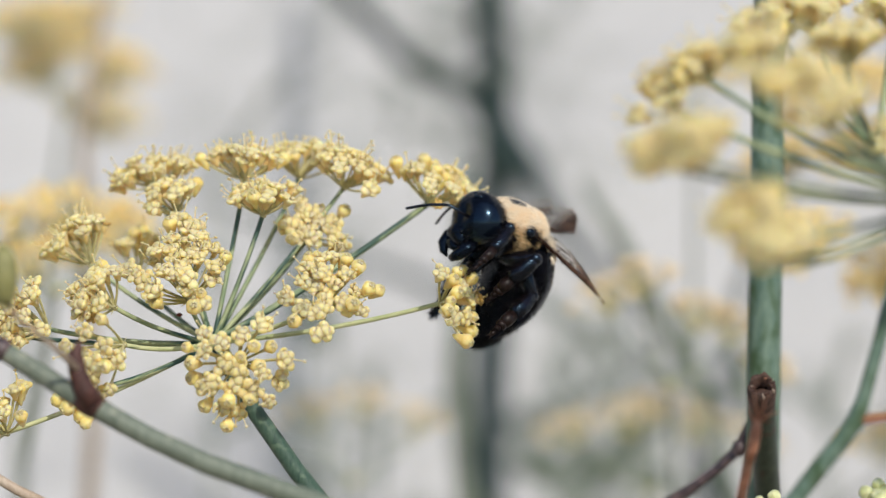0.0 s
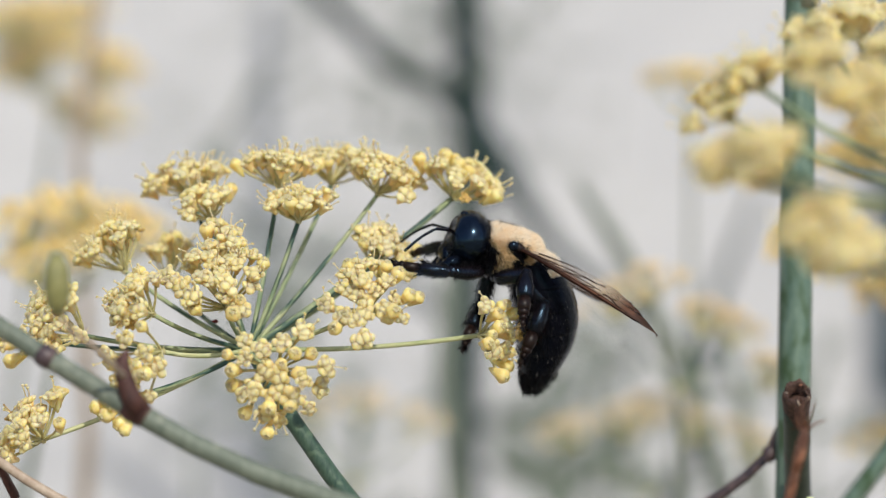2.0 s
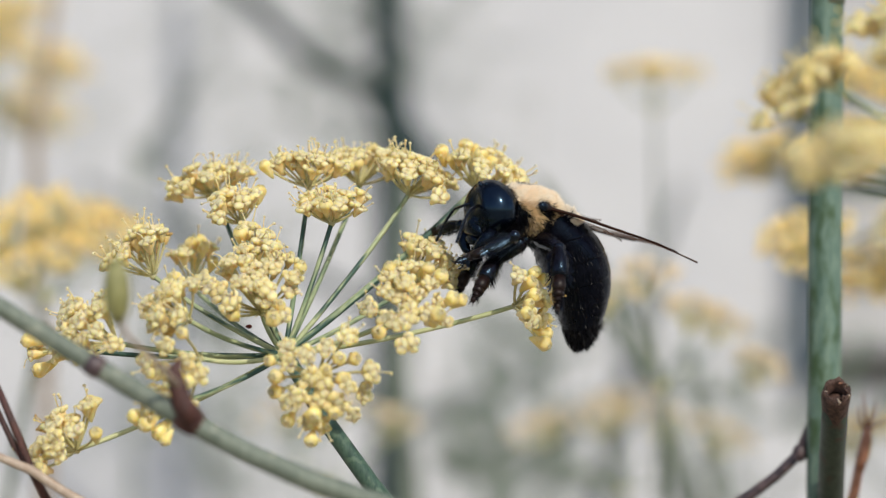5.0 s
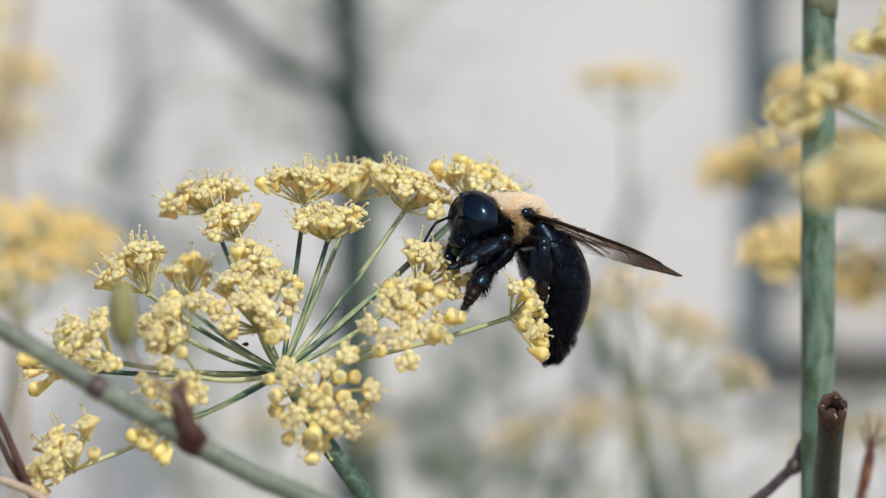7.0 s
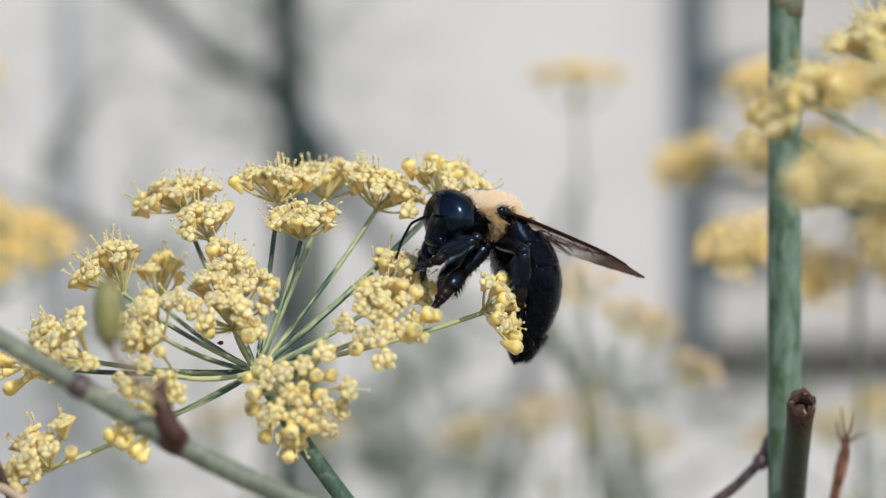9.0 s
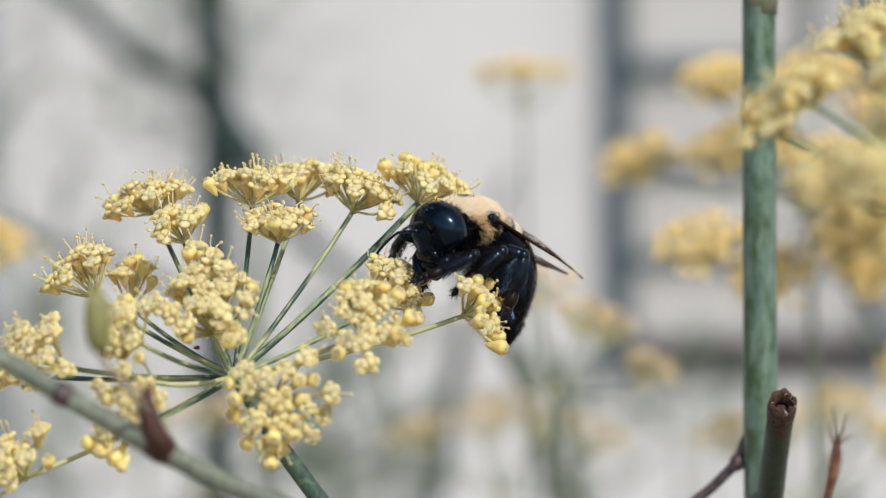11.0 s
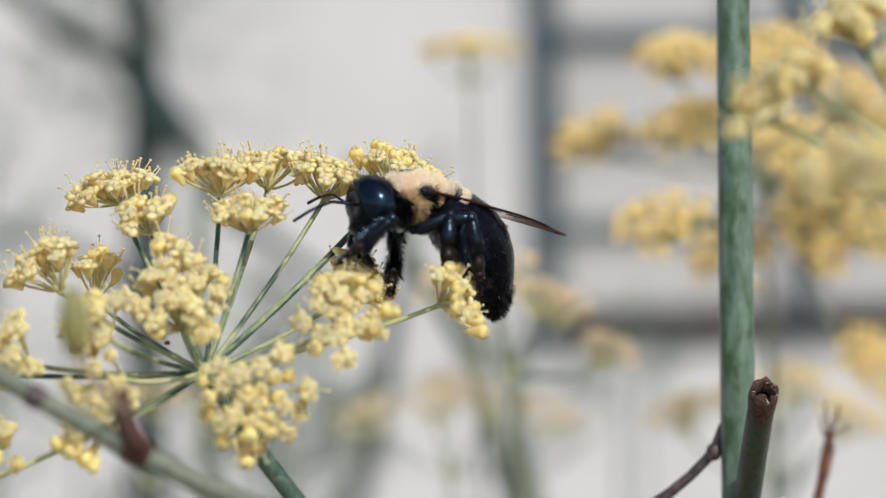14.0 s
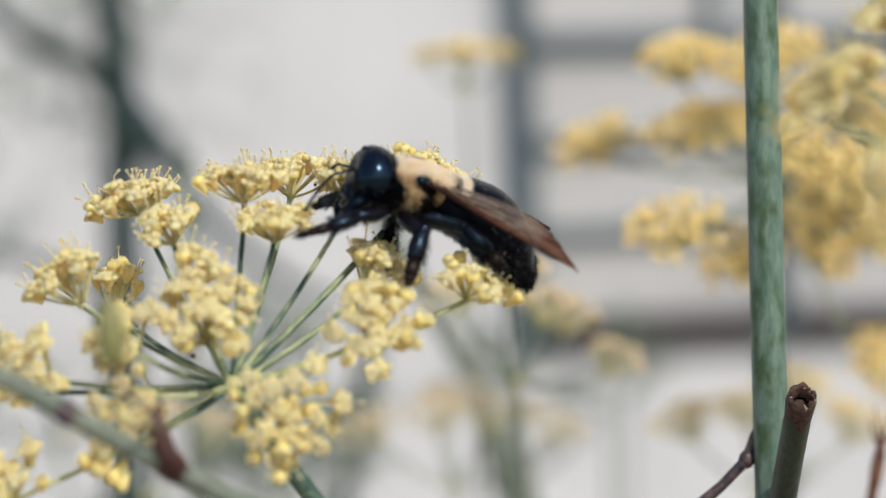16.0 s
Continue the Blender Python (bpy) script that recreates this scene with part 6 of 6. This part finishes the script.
    walk(tibiae["R1"], rows_of(
        (0, 4.2, 0, 0, 0, 32.6, 150.4),
        (0.25, 4.2, 0, 0, -17.6, 58.5, 58.8),
        (0.5, 4.2, 0, 0, -54, 41.3, -48.5),
        (1, 4.2, 0, 0, -19.4, 60.2, -12),
        (1.5, 4.2, 0, 0, -35.6, -16.2, -34.3),
        (2, 4.2, 0, 0, -53.5, 13.4, -60.7),
        (2.5, 4.2, 0, 0, -53.7, 5.7, -77.6),
        (3, 4.2, 0, 0, -47.6, -8.1, -60.4),
        (3.5, 4.2, 0, 0, -67.3, 41.4, -31.4),
        (4.75, 4.2, 0, 0, -53.1, 3.1, -40.1),
        (6, 4.2, 0, 0, -30.3, -31, -60.4),
        (6.5, 4.2, 0, 0, -34.8, -27.1, -53.8),
        (7, 4.2, 0, 0, -38.6, -22.9, -47.7),
        (7.5, 4.2, 0, 0, -35.8, -24, -49.5),
        (8, 4.2, 0, 0, -31, 38.7, 1.3),
        (8.5, 4.2, 0, 0, 56.2, 43.1, 115.3),
        (9.75, 4.2, 0, 0, -118.2, 74.6, -74.9),
        (11, 4.2, 0, 0, -107.5, 12.7, -82.7),
        (11.5, 4.2, 0, 0, -112.5, 15.3, -83.8),
        (12, 4.2, 0, 0, -117.7, 17.9, -85.1),
        (12.5, 4.2, 0, 0, -110.8, 15, -81.1),
        (13, 4.2, 0, 0, -104.2, 11.7, -77.6),
        (13.5, 4.2, 0, 0, -93.3, 18.5, -61.6),
        (13.75, 4.2, 0, 0, -109.4, 72.4, -61.6),
        (14, 4.2, 0, 0, 78.6, 52.9, 140.2),
        (14.25, 4.2, 0, 0, -22.1, 62.5, -10.6),
        (14.5, 4.2, 0, 0, -16.1, 13.7, -66),
        (15, 4.2, 0, 0, -6.8, 4.4, -60.7),
        (15.5, 4.2, 0, 0, 0.8, 2, -60),
        (16, 4.2, 0, 0, 8.2, -0.5, -59.6),
    ))
    walk(femora["R2"], rows_of(
        (0, -0.4, 1.9, -2.9, 59.4, 70.4, 153.1),
        (0.5, -0.4, 1.9, -2.9, 162.7, 73.1, -100.8),
        (1, -0.4, 1.9, -2.9, -172.1, 47, -72.6),
        (1.5, -0.4, 1.9, -2.9, -90.1, 48.3, 26.7),
        (2, -0.4, 1.9, -2.9, -41.7, 60.5, 84.4),
        (2.5, -0.4, 1.9, -2.9, -52.9, 21.7, 68.3),
        (3, -0.4, 1.9, -2.9, -42.4, 18.6, 98.2),
        (3.5, -0.4, 1.9, -2.9, -44, -22.1, 147.1),
        (4.75, -0.4, 1.9, -2.9, -41.8, 12.3, 122.1),
        (6, -0.4, 1.9, -2.9, -58.2, 43.8, 89.2),
        (6.5, -0.4, 1.9, -2.9, -59.8, 39.6, 86.7),
        (7, -0.4, 1.9, -2.9, -61.2, 35.5, 84.6),
        (7.5, -0.4, 1.9, -2.9, -56.5, 39.1, 92.2),
        (8, -0.4, 1.9, -2.9, -53.1, 41.9, 97.5),
        (8.5, -0.4, 1.9, -2.9, -49.2, 44.4, 103.2),
        (11, -0.4, 1.9, -2.9, -51.3, 31.9, 99.7),
        (11.5, -0.4, 1.9, -2.9, -53.2, 25.3, 95.9),
        (12, -0.4, 1.9, -2.9, -54.5, 18.5, 92.4),
        (12.5, -0.4, 1.9, -2.9, -56.4, 24.1, 87.1),
        (13, -0.4, 1.9, -2.9, -59, 29.5, 81.4),
        (13.5, -0.4, 1.9, -2.9, -57.3, 41.5, 84.3),
        (14, -0.4, 1.9, -2.9, -63.1, 50.2, 76.2),
        (14.5, -0.4, 1.9, -2.9, -47.1, 45.2, 97.7),
        (15, -0.4, 1.9, -2.9, -61.7, 34.2, 75.2),
        (15.5, -0.4, 1.9, -2.9, -60.2, 37, 77.7),
        (16, -0.4, 1.9, -2.9, -58.5, 39.8, 80.5),
    ))
    walk(tibiae["R2"], rows_of(
        (0, 4, 0, 0, 0, -12, -43.1),
        (0.5, 4, 0, 0, 9.3, -34, -25.3),
        (1, 4, 0, 0, 10.5, -57.6, -4.7),
        (1.25, 4, 0, 0, -1.2, -6.7, 56.4),
        (1.5, 4, 0, 0, 38.6, 28, 118.5),
        (2, 4, 0, 0, 43.9, 31.6, 59.8),
        (2.25, 4, 0, 0, 67.5, 18.6, 108),
        (2.5, 4, 0, 0, 74.2, -5.5, 146.7),
        (3, 4, 0, 0, 93.1, -8.8, 115.4),
        (3.25, 4, 0, 0, 123.4, 19.3, 66.4),
        (3.5, 4, 0, 0, 120.2, 60.2, 12.4),
        (4.75, 4, 0, 0, 114.1, 24.6, 55.4),
        (6, 4, 0, 0, 86.4, 0.8, 96.4),
        (6.5, 4, 0, 0, 87.1, -2.4, 102),
        (7, 4, 0, 0, 87.5, -5.6, 107.6),
        (7.5, 4, 0, 0, 90.5, -5.8, 102.7),
        (8, 4, 0, 0, 91.8, -6.5, 101.2),
        (8.5, 4, 0, 0, 93.1, -7.2, 99.7),
        (11, 4, 0, 0, 101.4, -8.9, 93.5),
        (11.5, 4, 0, 0, 103.2, -11, 98.6),
        (12, 4, 0, 0, 104.9, -13.1, 103.8),
        (12.5, 4, 0, 0, 97.6, -14, 104),
        (13, 4, 0, 0, 90.3, -14.9, 104.3),
        (13.5, 4, 0, 0, 81.3, -19.6, 109.7),
        (14, 4, 0, 0, 73.2, 9.4, 92),
        (14.5, 4, 0, 0, 97.1, 23.9, 121.2),
        (15, 4, 0, 0, 87.7, 32.3, 131.8),
        (15.5, 4, 0, 0, 84.2, 32.4, 121.2),
        (16, 4, 0, 0, 80.8, 31.8, 110.7),
    ))
    walk(femora["R3"], rows_of(
        (0, 1.3, 1.8, -2.6, 69.7, 58.4, 166.2),
        (0.25, 1.3, 1.8, -2.6, -177, 63.5, -73.6),
        (0.5, 1.3, 1.8, -2.6, -156.8, 17.5, -45.2),
        (1, 1.3, 1.8, -2.6, -158.5, 23.8, -50.1),
        (1.5, 1.3, 1.8, -2.6, -147.9, 31.1, -27.3),
        (2, 1.3, 1.8, -2.6, -141.9, 18.2, -13.1),
        (2.5, 1.3, 1.8, -2.6, -143.1, 19.3, -16.9),
        (3, 1.3, 1.8, -2.6, -143.6, 2.6, -19.4),
        (3.5, 1.3, 1.8, -2.6, -145.5, 11.7, -34.9),
        (6, 1.3, 1.8, -2.6, -144.3, 10.1, -28.6),
        (6.5, 1.3, 1.8, -2.6, -142.7, 5.3, -16.2),
        (7, 1.3, 1.8, -2.6, -142.1, 0.3, -3.9),
        (7.5, 1.3, 1.8, -2.6, -142.5, 1.5, -29),
        (8, 1.3, 1.8, -2.6, -142.3, 5.9, -26.3),
        (8.5, 1.3, 1.8, -2.6, -141.9, 10.2, -23.6),
        (11, 1.3, 1.8, -2.6, -145.2, 5.5, -47.6),
        (11.5, 1.3, 1.8, -2.6, -145.3, 6.4, -47.8),
        (12, 1.3, 1.8, -2.6, -145.3, 7.4, -48),
        (12.5, 1.3, 1.8, -2.6, -145.6, 10.4, -49.9),
        (13, 1.3, 1.8, -2.6, -146, 13.4, -51.9),
        (13.5, 1.3, 1.8, -2.6, -146.3, 13.7, -53.1),
        (14, 1.3, 1.8, -2.6, -143.1, 0.2, -27.3),
        (14.5, 1.3, 1.8, -2.6, -142.2, 7.5, -13.8),
        (15, 1.3, 1.8, -2.6, -142.2, -1.4, -14.4),
        (15.5, 1.3, 1.8, -2.6, -142.2, -0.7, -13.6),
        (16, 1.3, 1.8, -2.6, -142.2, 0, -12.8),
    ))
    walk(tibiae["R3"], rows_of(
        (0, 4.6, 0, 0, 0, -14.7, -29.7),
        (0.25, 4.6, 0, 0, -18.3, -13.5, 18.6),
        (0.5, 4.6, 0, 0, -29.7, 0.3, 63.8),
        (1, 4.6, 0, 0, -22.4, -15.4, 25.4),
        (1.5, 4.6, 0, 0, -5.6, -46.1, 20),
        (2, 4.6, 0, 0, 3.8, -74.1, 26.7),
        (2.5, 4.6, 0, 0, 23.2, -74.3, 3),
        (3, 4.6, 0, 0, -107.7, -78.4, 141.8),
        (3.5, 4.6, 0, 0, 85.1, -82.6, -68.6),
        (6, 4.6, 0, 0, 54.4, -69.7, -31.6),
        (6.5, 4.6, 0, 0, -29.6, -52.8, 73.2),
        (7, 4.6, 0, 0, -33, -13.2, 102.7),
        (7.25, 4.6, 0, 0, -38.9, -52.4, 88.3),
        (7.5, 4.6, 0, 0, 66.6, -84.2, -33.1),
        (8, 4.6, 0, 0, 30.2, -80.4, 3.1),
        (8.5, 4.6, 0, 0, 16.9, -75.1, 16.2),
        (11, 4.6, 0, 0, -45.9, -62.9, 61.3),
        (11.5, 4.6, 0, 0, -27.2, -67.1, 40.2),
        (12, 4.6, 0, 0, -3.7, -67.9, 14.4),
        (12.5, 4.6, 0, 0, -4.8, -63.4, 12.4),
        (13, 4.6, 0, 0, -5.9, -58.9, 10.6),
        (13.5, 4.6, 0, 0, 1.6, -56.1, 0.5),
        (14, 4.6, 0, 0, -21.2, -42.4, 60.5),
        (14.5, 4.6, 0, 0, 11.8, -19.5, 20),
        (15, 4.6, 0, 0, 12.6, -14.3, 15.1),
        (15.5, 4.6, 0, 0, 12.9, -14.7, 15),
        (16, 4.6, 0, 0, 13.2, -15, 14.9),
    ))
    walk(swaying["perch"][0], rows_of(
        (0, 0, 0, 0, -0.18, 2.69, -0.19),
        (0.5, 0, 0, 0, -0.13, 2.21, -0.24),
        (1, 0, 0, 0, -0.25, 3.59, -0.23),
        (1.5, 0, 0, 0, -0.35, 4.7, -0.16),
        (2, 0, 0, 0, -0.7, 8.95, -0.25),
        (2.5, 0, 0, 0, -0.2, 2.65, -0.1),
        (3, 0, 0, 0, -0.43, 5.39, -0.05),
        (3.5, 0, 0, 0, -0.09, 1.32, -0.07),
        (6, 0, 0, 0, -0.1, 1.3, -0.03),
        (6.5, 0, 0, 0, -0.04, 0.52, -0.01),
        (7, 0, 0, 0, 0, -0, 0),
        (7.5, 0, 0, 0, -0.01, 0.12, -0.02),
        (8, 0, 0, 0, 0.03, -0.38, -0.02),
        (8.5, 0, 0, 0, 0.06, -0.74, -0.01),
        (11, 0, 0, 0, 0.04, -0.45, -0.02),
        (11.5, 0, 0, 0, 0.08, -0.94, -0.03),
        (12, 0, 0, 0, -0.08, 1.13, -0.04),
        (12.5, 0, 0, 0, 0.11, -1.32, -0.02),
        (13, 0, 0, 0, -0.03, 0.58, -0.06),
        (13.5, 0, 0, 0, -0.01, 0.23, -0.04),
        (14, 0, 0, 0, 0.07, -0.88, 0.01),
        (14.5, 0, 0, 0, 0.46, -5.97, 0.06),
        (15, 0, 0, 0, 0.26, -3.4, 0.05),
        (15.5, 0, 0, 0, 0.31, -4.13, 0.08),
        (16, 0, 0, 0, 0.3, -3.95, 0.07),
    ))
    walk(swaying["perch"][1], rows_of(
        (0, 0, 0, 0, -0.18, 2.69, -0.19),
        (0.5, 0, 0, 0, -0.13, 2.21, -0.24),
        (1, 0, 0, 0, -0.25, 3.59, -0.23),
        (1.5, 0, 0, 0, -0.35, 4.7, -0.16),
        (2, 0, 0, 0, -0.7, 8.95, -0.25),
        (2.5, 0, 0, 0, -0.2, 2.65, -0.1),
        (3, 0, 0, 0, -0.43, 5.39, -0.05),
        (3.5, 0, 0, 0, -0.09, 1.32, -0.07),
        (6, 0, 0, 0, -0.1, 1.3, -0.03),
        (6.5, 0, 0, 0, -0.04, 0.52, -0.01),
        (7, 0, 0, 0, 0, -0, 0),
        (7.5, 0, 0, 0, -0.01, 0.12, -0.02),
        (8, 0, 0, 0, 0.03, -0.38, -0.02),
        (8.5, 0, 0, 0, 0.06, -0.74, -0.01),
        (11, 1.08, 0, -3.356, 0.04, -8.45, -0.02),
        (11.5, 1.109, 0, -3.347, 0.09, -8.94, -0.03),
        (12, 0.987, 0, -3.385, -0.08, -6.87, -0.04),
        (12.5, 1.131, 0, -3.34, 0.11, -9.32, -0.02),
        (13, 1.019, 0, -3.376, -0.03, -7.42, -0.06),
        (13.5, 1.04, 0, -3.369, -0, -7.77, -0.04),
        (14, 2.448, 0, -6.127, 0.06, -15.88, 0.01),
        (14.5, 14.125, 0, -14.94, 0.38, -53.97, 0.11),
        (15, 13.437, 0, -15.56, 0.2, -51.4, 0.08),
        (15.5, 13.635, 0, -15.386, 0.21, -52.13, 0.14),
        (16, 13.586, 0, -15.43, 0.22, -51.95, 0.11),
    ))
    walk(swaying["grasped"][0], rows_of(
        (0, 0, 0, 0, -2.9, -17.6, 17.7),
        (0.5, 0, 0, 0, -3.7, -17.4, 18.9),
        (1, 0, 0, 0, -3.7, -17.6, 18.9),
        (1.5, 0, 0, 0, -3.3, -21.1, 20),
        (2, 0, 0, 0, -1.6, -6.1, 8.1),
        (2.5, 0, 0, 0, -4.9, -5.1, 13.4),
        (3, 0, 0, 0, -1.4, -0.6, 3.2),
        (3.5, 0, 0, 0, -4.8, -0.8, 9.8),
        (6, 0, 0, 0, -0.3, -0.8, 1.3),
        (6.5, 0, 0, 0, 1.3, -1.6, -1),
        (7, 0, 0, 0, 3.3, -2.3, -3.7),
        (7.5, 0, 0, 0, 1, -1.9, -0.1),
        (8, 0, 0, 0, -0.8, -1.4, 2.7),
        (8.5, 0, 0, 0, -2.3, -0.8, 5),
        (11, 0, 0, 0, 1.2, 2.9, -5.1),
        (11.5, 0, 0, 0, 0.4, 2.6, -3.3),
        (12, 0, 0, 0, -0.2, 2.4, -1.9),
        (12.5, 0, 0, 0, -0.9, 2.2, -0.4),
        (13, 0, 0, 0, -1.6, 2.4, 0.6),
        (13.5, 0, 0, 0, -2.1, 2.7, 1.5),
        (14, 0, 0, 0, -2.7, 2.9, 2.3),
        (14.5, 0, 0, 0, -1.3, 1.4, 1.1),
        (15, 0, 0, 0, 0.2, 0, -0.4),
        (15.5, 0, 0, 0, 0.8, -1.4, -0.1),
        (16, 0, 0, 0, 1.4, -2.7, 0),
    ))
    walk(swaying["grasped"][1], rows_of(
        (0, 0.00, 16.21, -3.59, 63.5, -23.5, -8.2),
        (0.5, -0.00, 16.25, -3.92, 62.8, -24.4, -7.5),
        (1, 0.00, 16.27, -3.91, 62.9, -24.5, -7.6),
        (1.5, 0.00, 16.85, -3.36, 65.1, -26.8, -10.8),
        (2, 0.00, 6.39, -3.67, 30.5, -9.5, 3.6),
        (2.5, -0.00, 4.69, -3.92, 19.8, -10.3, 10.1),
        (3, 0.00, 2.87, -2.24, 16.6, -1.5, 2.8),
        (3.5, 0.00, 1.80, -2.02, 7.1, -2.8, 9.4),
        (6, -0.00, 1.87, -1.45, 11.7, -1.1, 1.1),
        (6.5, -0.00, 1.94, -1.28, 13.3, -1.3, -1.3),
        (7, 0.00, 2.00, -1.07, 15.2, -1.5, -4.1),
        (7.5, 0.00, 1.95, -1.34, 13, -1.8, -0.5),
        (8, 0.00, 1.90, -1.54, 11.2, -1.9, 2.3),
        (8.5, 0.00, 1.84, -1.71, 9.6, -1.8, 4.8),
        (11, -0.00, 1.67, -1.08, 13.2, 3.9, -4.3),
        (11.5, 0.00, 1.67, -1.20, 12.4, 3.3, -2.7),
        (12, -0.00, 1.68, -1.30, 11.8, 2.7, -1.3),
        (12.5, 0.00, 1.69, -1.41, 11.1, 2.2, 0.1),
        (13, 0.00, 1.66, -1.48, 10.5, 2.2, 1.1),
        (13.5, 0.00, 1.64, -1.55, 9.9, 2.3, 2),
        (14, 0.00, 1.61, -1.61, 9.3, 2.4, 2.9),
        (14.5, 0.00, 1.72, -1.49, 10.7, 1.2, 1.4),
        (15, -0.00, 1.83, -1.36, 12.2, 0.1, -0.4),
        (15.5, 0.00, 1.92, -1.35, 12.8, -1.3, -0.4),
        (16, -0.00, 2.00, -1.32, 13.4, -2.7, -0.6),
    ))
    sway = rows_of(
        (0, 0, 0, 0, -1.17, 5.87, -2.22),
        (0.5, 0, 0, 0, -0.74, 4.45, -1.74),
        (1, 0, 0, 0, -0.59, 4.58, -1.9),
        (1.5, 0, 0, 0, -0.48, 2.47, -0.9),
        (2, 0, 0, 0, -0.56, 2.62, -0.93),
        (2.5, 0, 0, 0, -0.29, 2.07, -0.83),
        (3, 0, 0, 0, -0.09, 0.85, -0.35),
        (3.5, 0, 0, 0, 0.02, 0.25, -0.13),
        (6, 0, 0, 0, -0.08, 0.17, -0.03),
        (7, 0, 0, 0, 0, -0, 0),
        (8, 0, 0, 0, -0.01, 0.01, -0),
        (8.5, 0, 0, 0, 0.03, -0.02, -0.01),
        (11, 0, 0, 0, 0.1, -0.19, 0.02),
        (12, 0, 0, 0, 0.05, -0.07, 0),
        (12.5, 0, 0, 0, 0.06, -0.25, 0.08),
        (13, 0, 0, 0, 0.02, -0.22, 0.09),
        (13.5, 0, 0, 0, -0, -0.13, 0.06),
        (14, 0, 0, 0, 0.04, -0.08, 0.01),
        (16, 0, 0, 0, 0.32, -0.54, 0.05),
    )
    for ob in swaying["rear"]:
        walk(ob, sway)


motions()
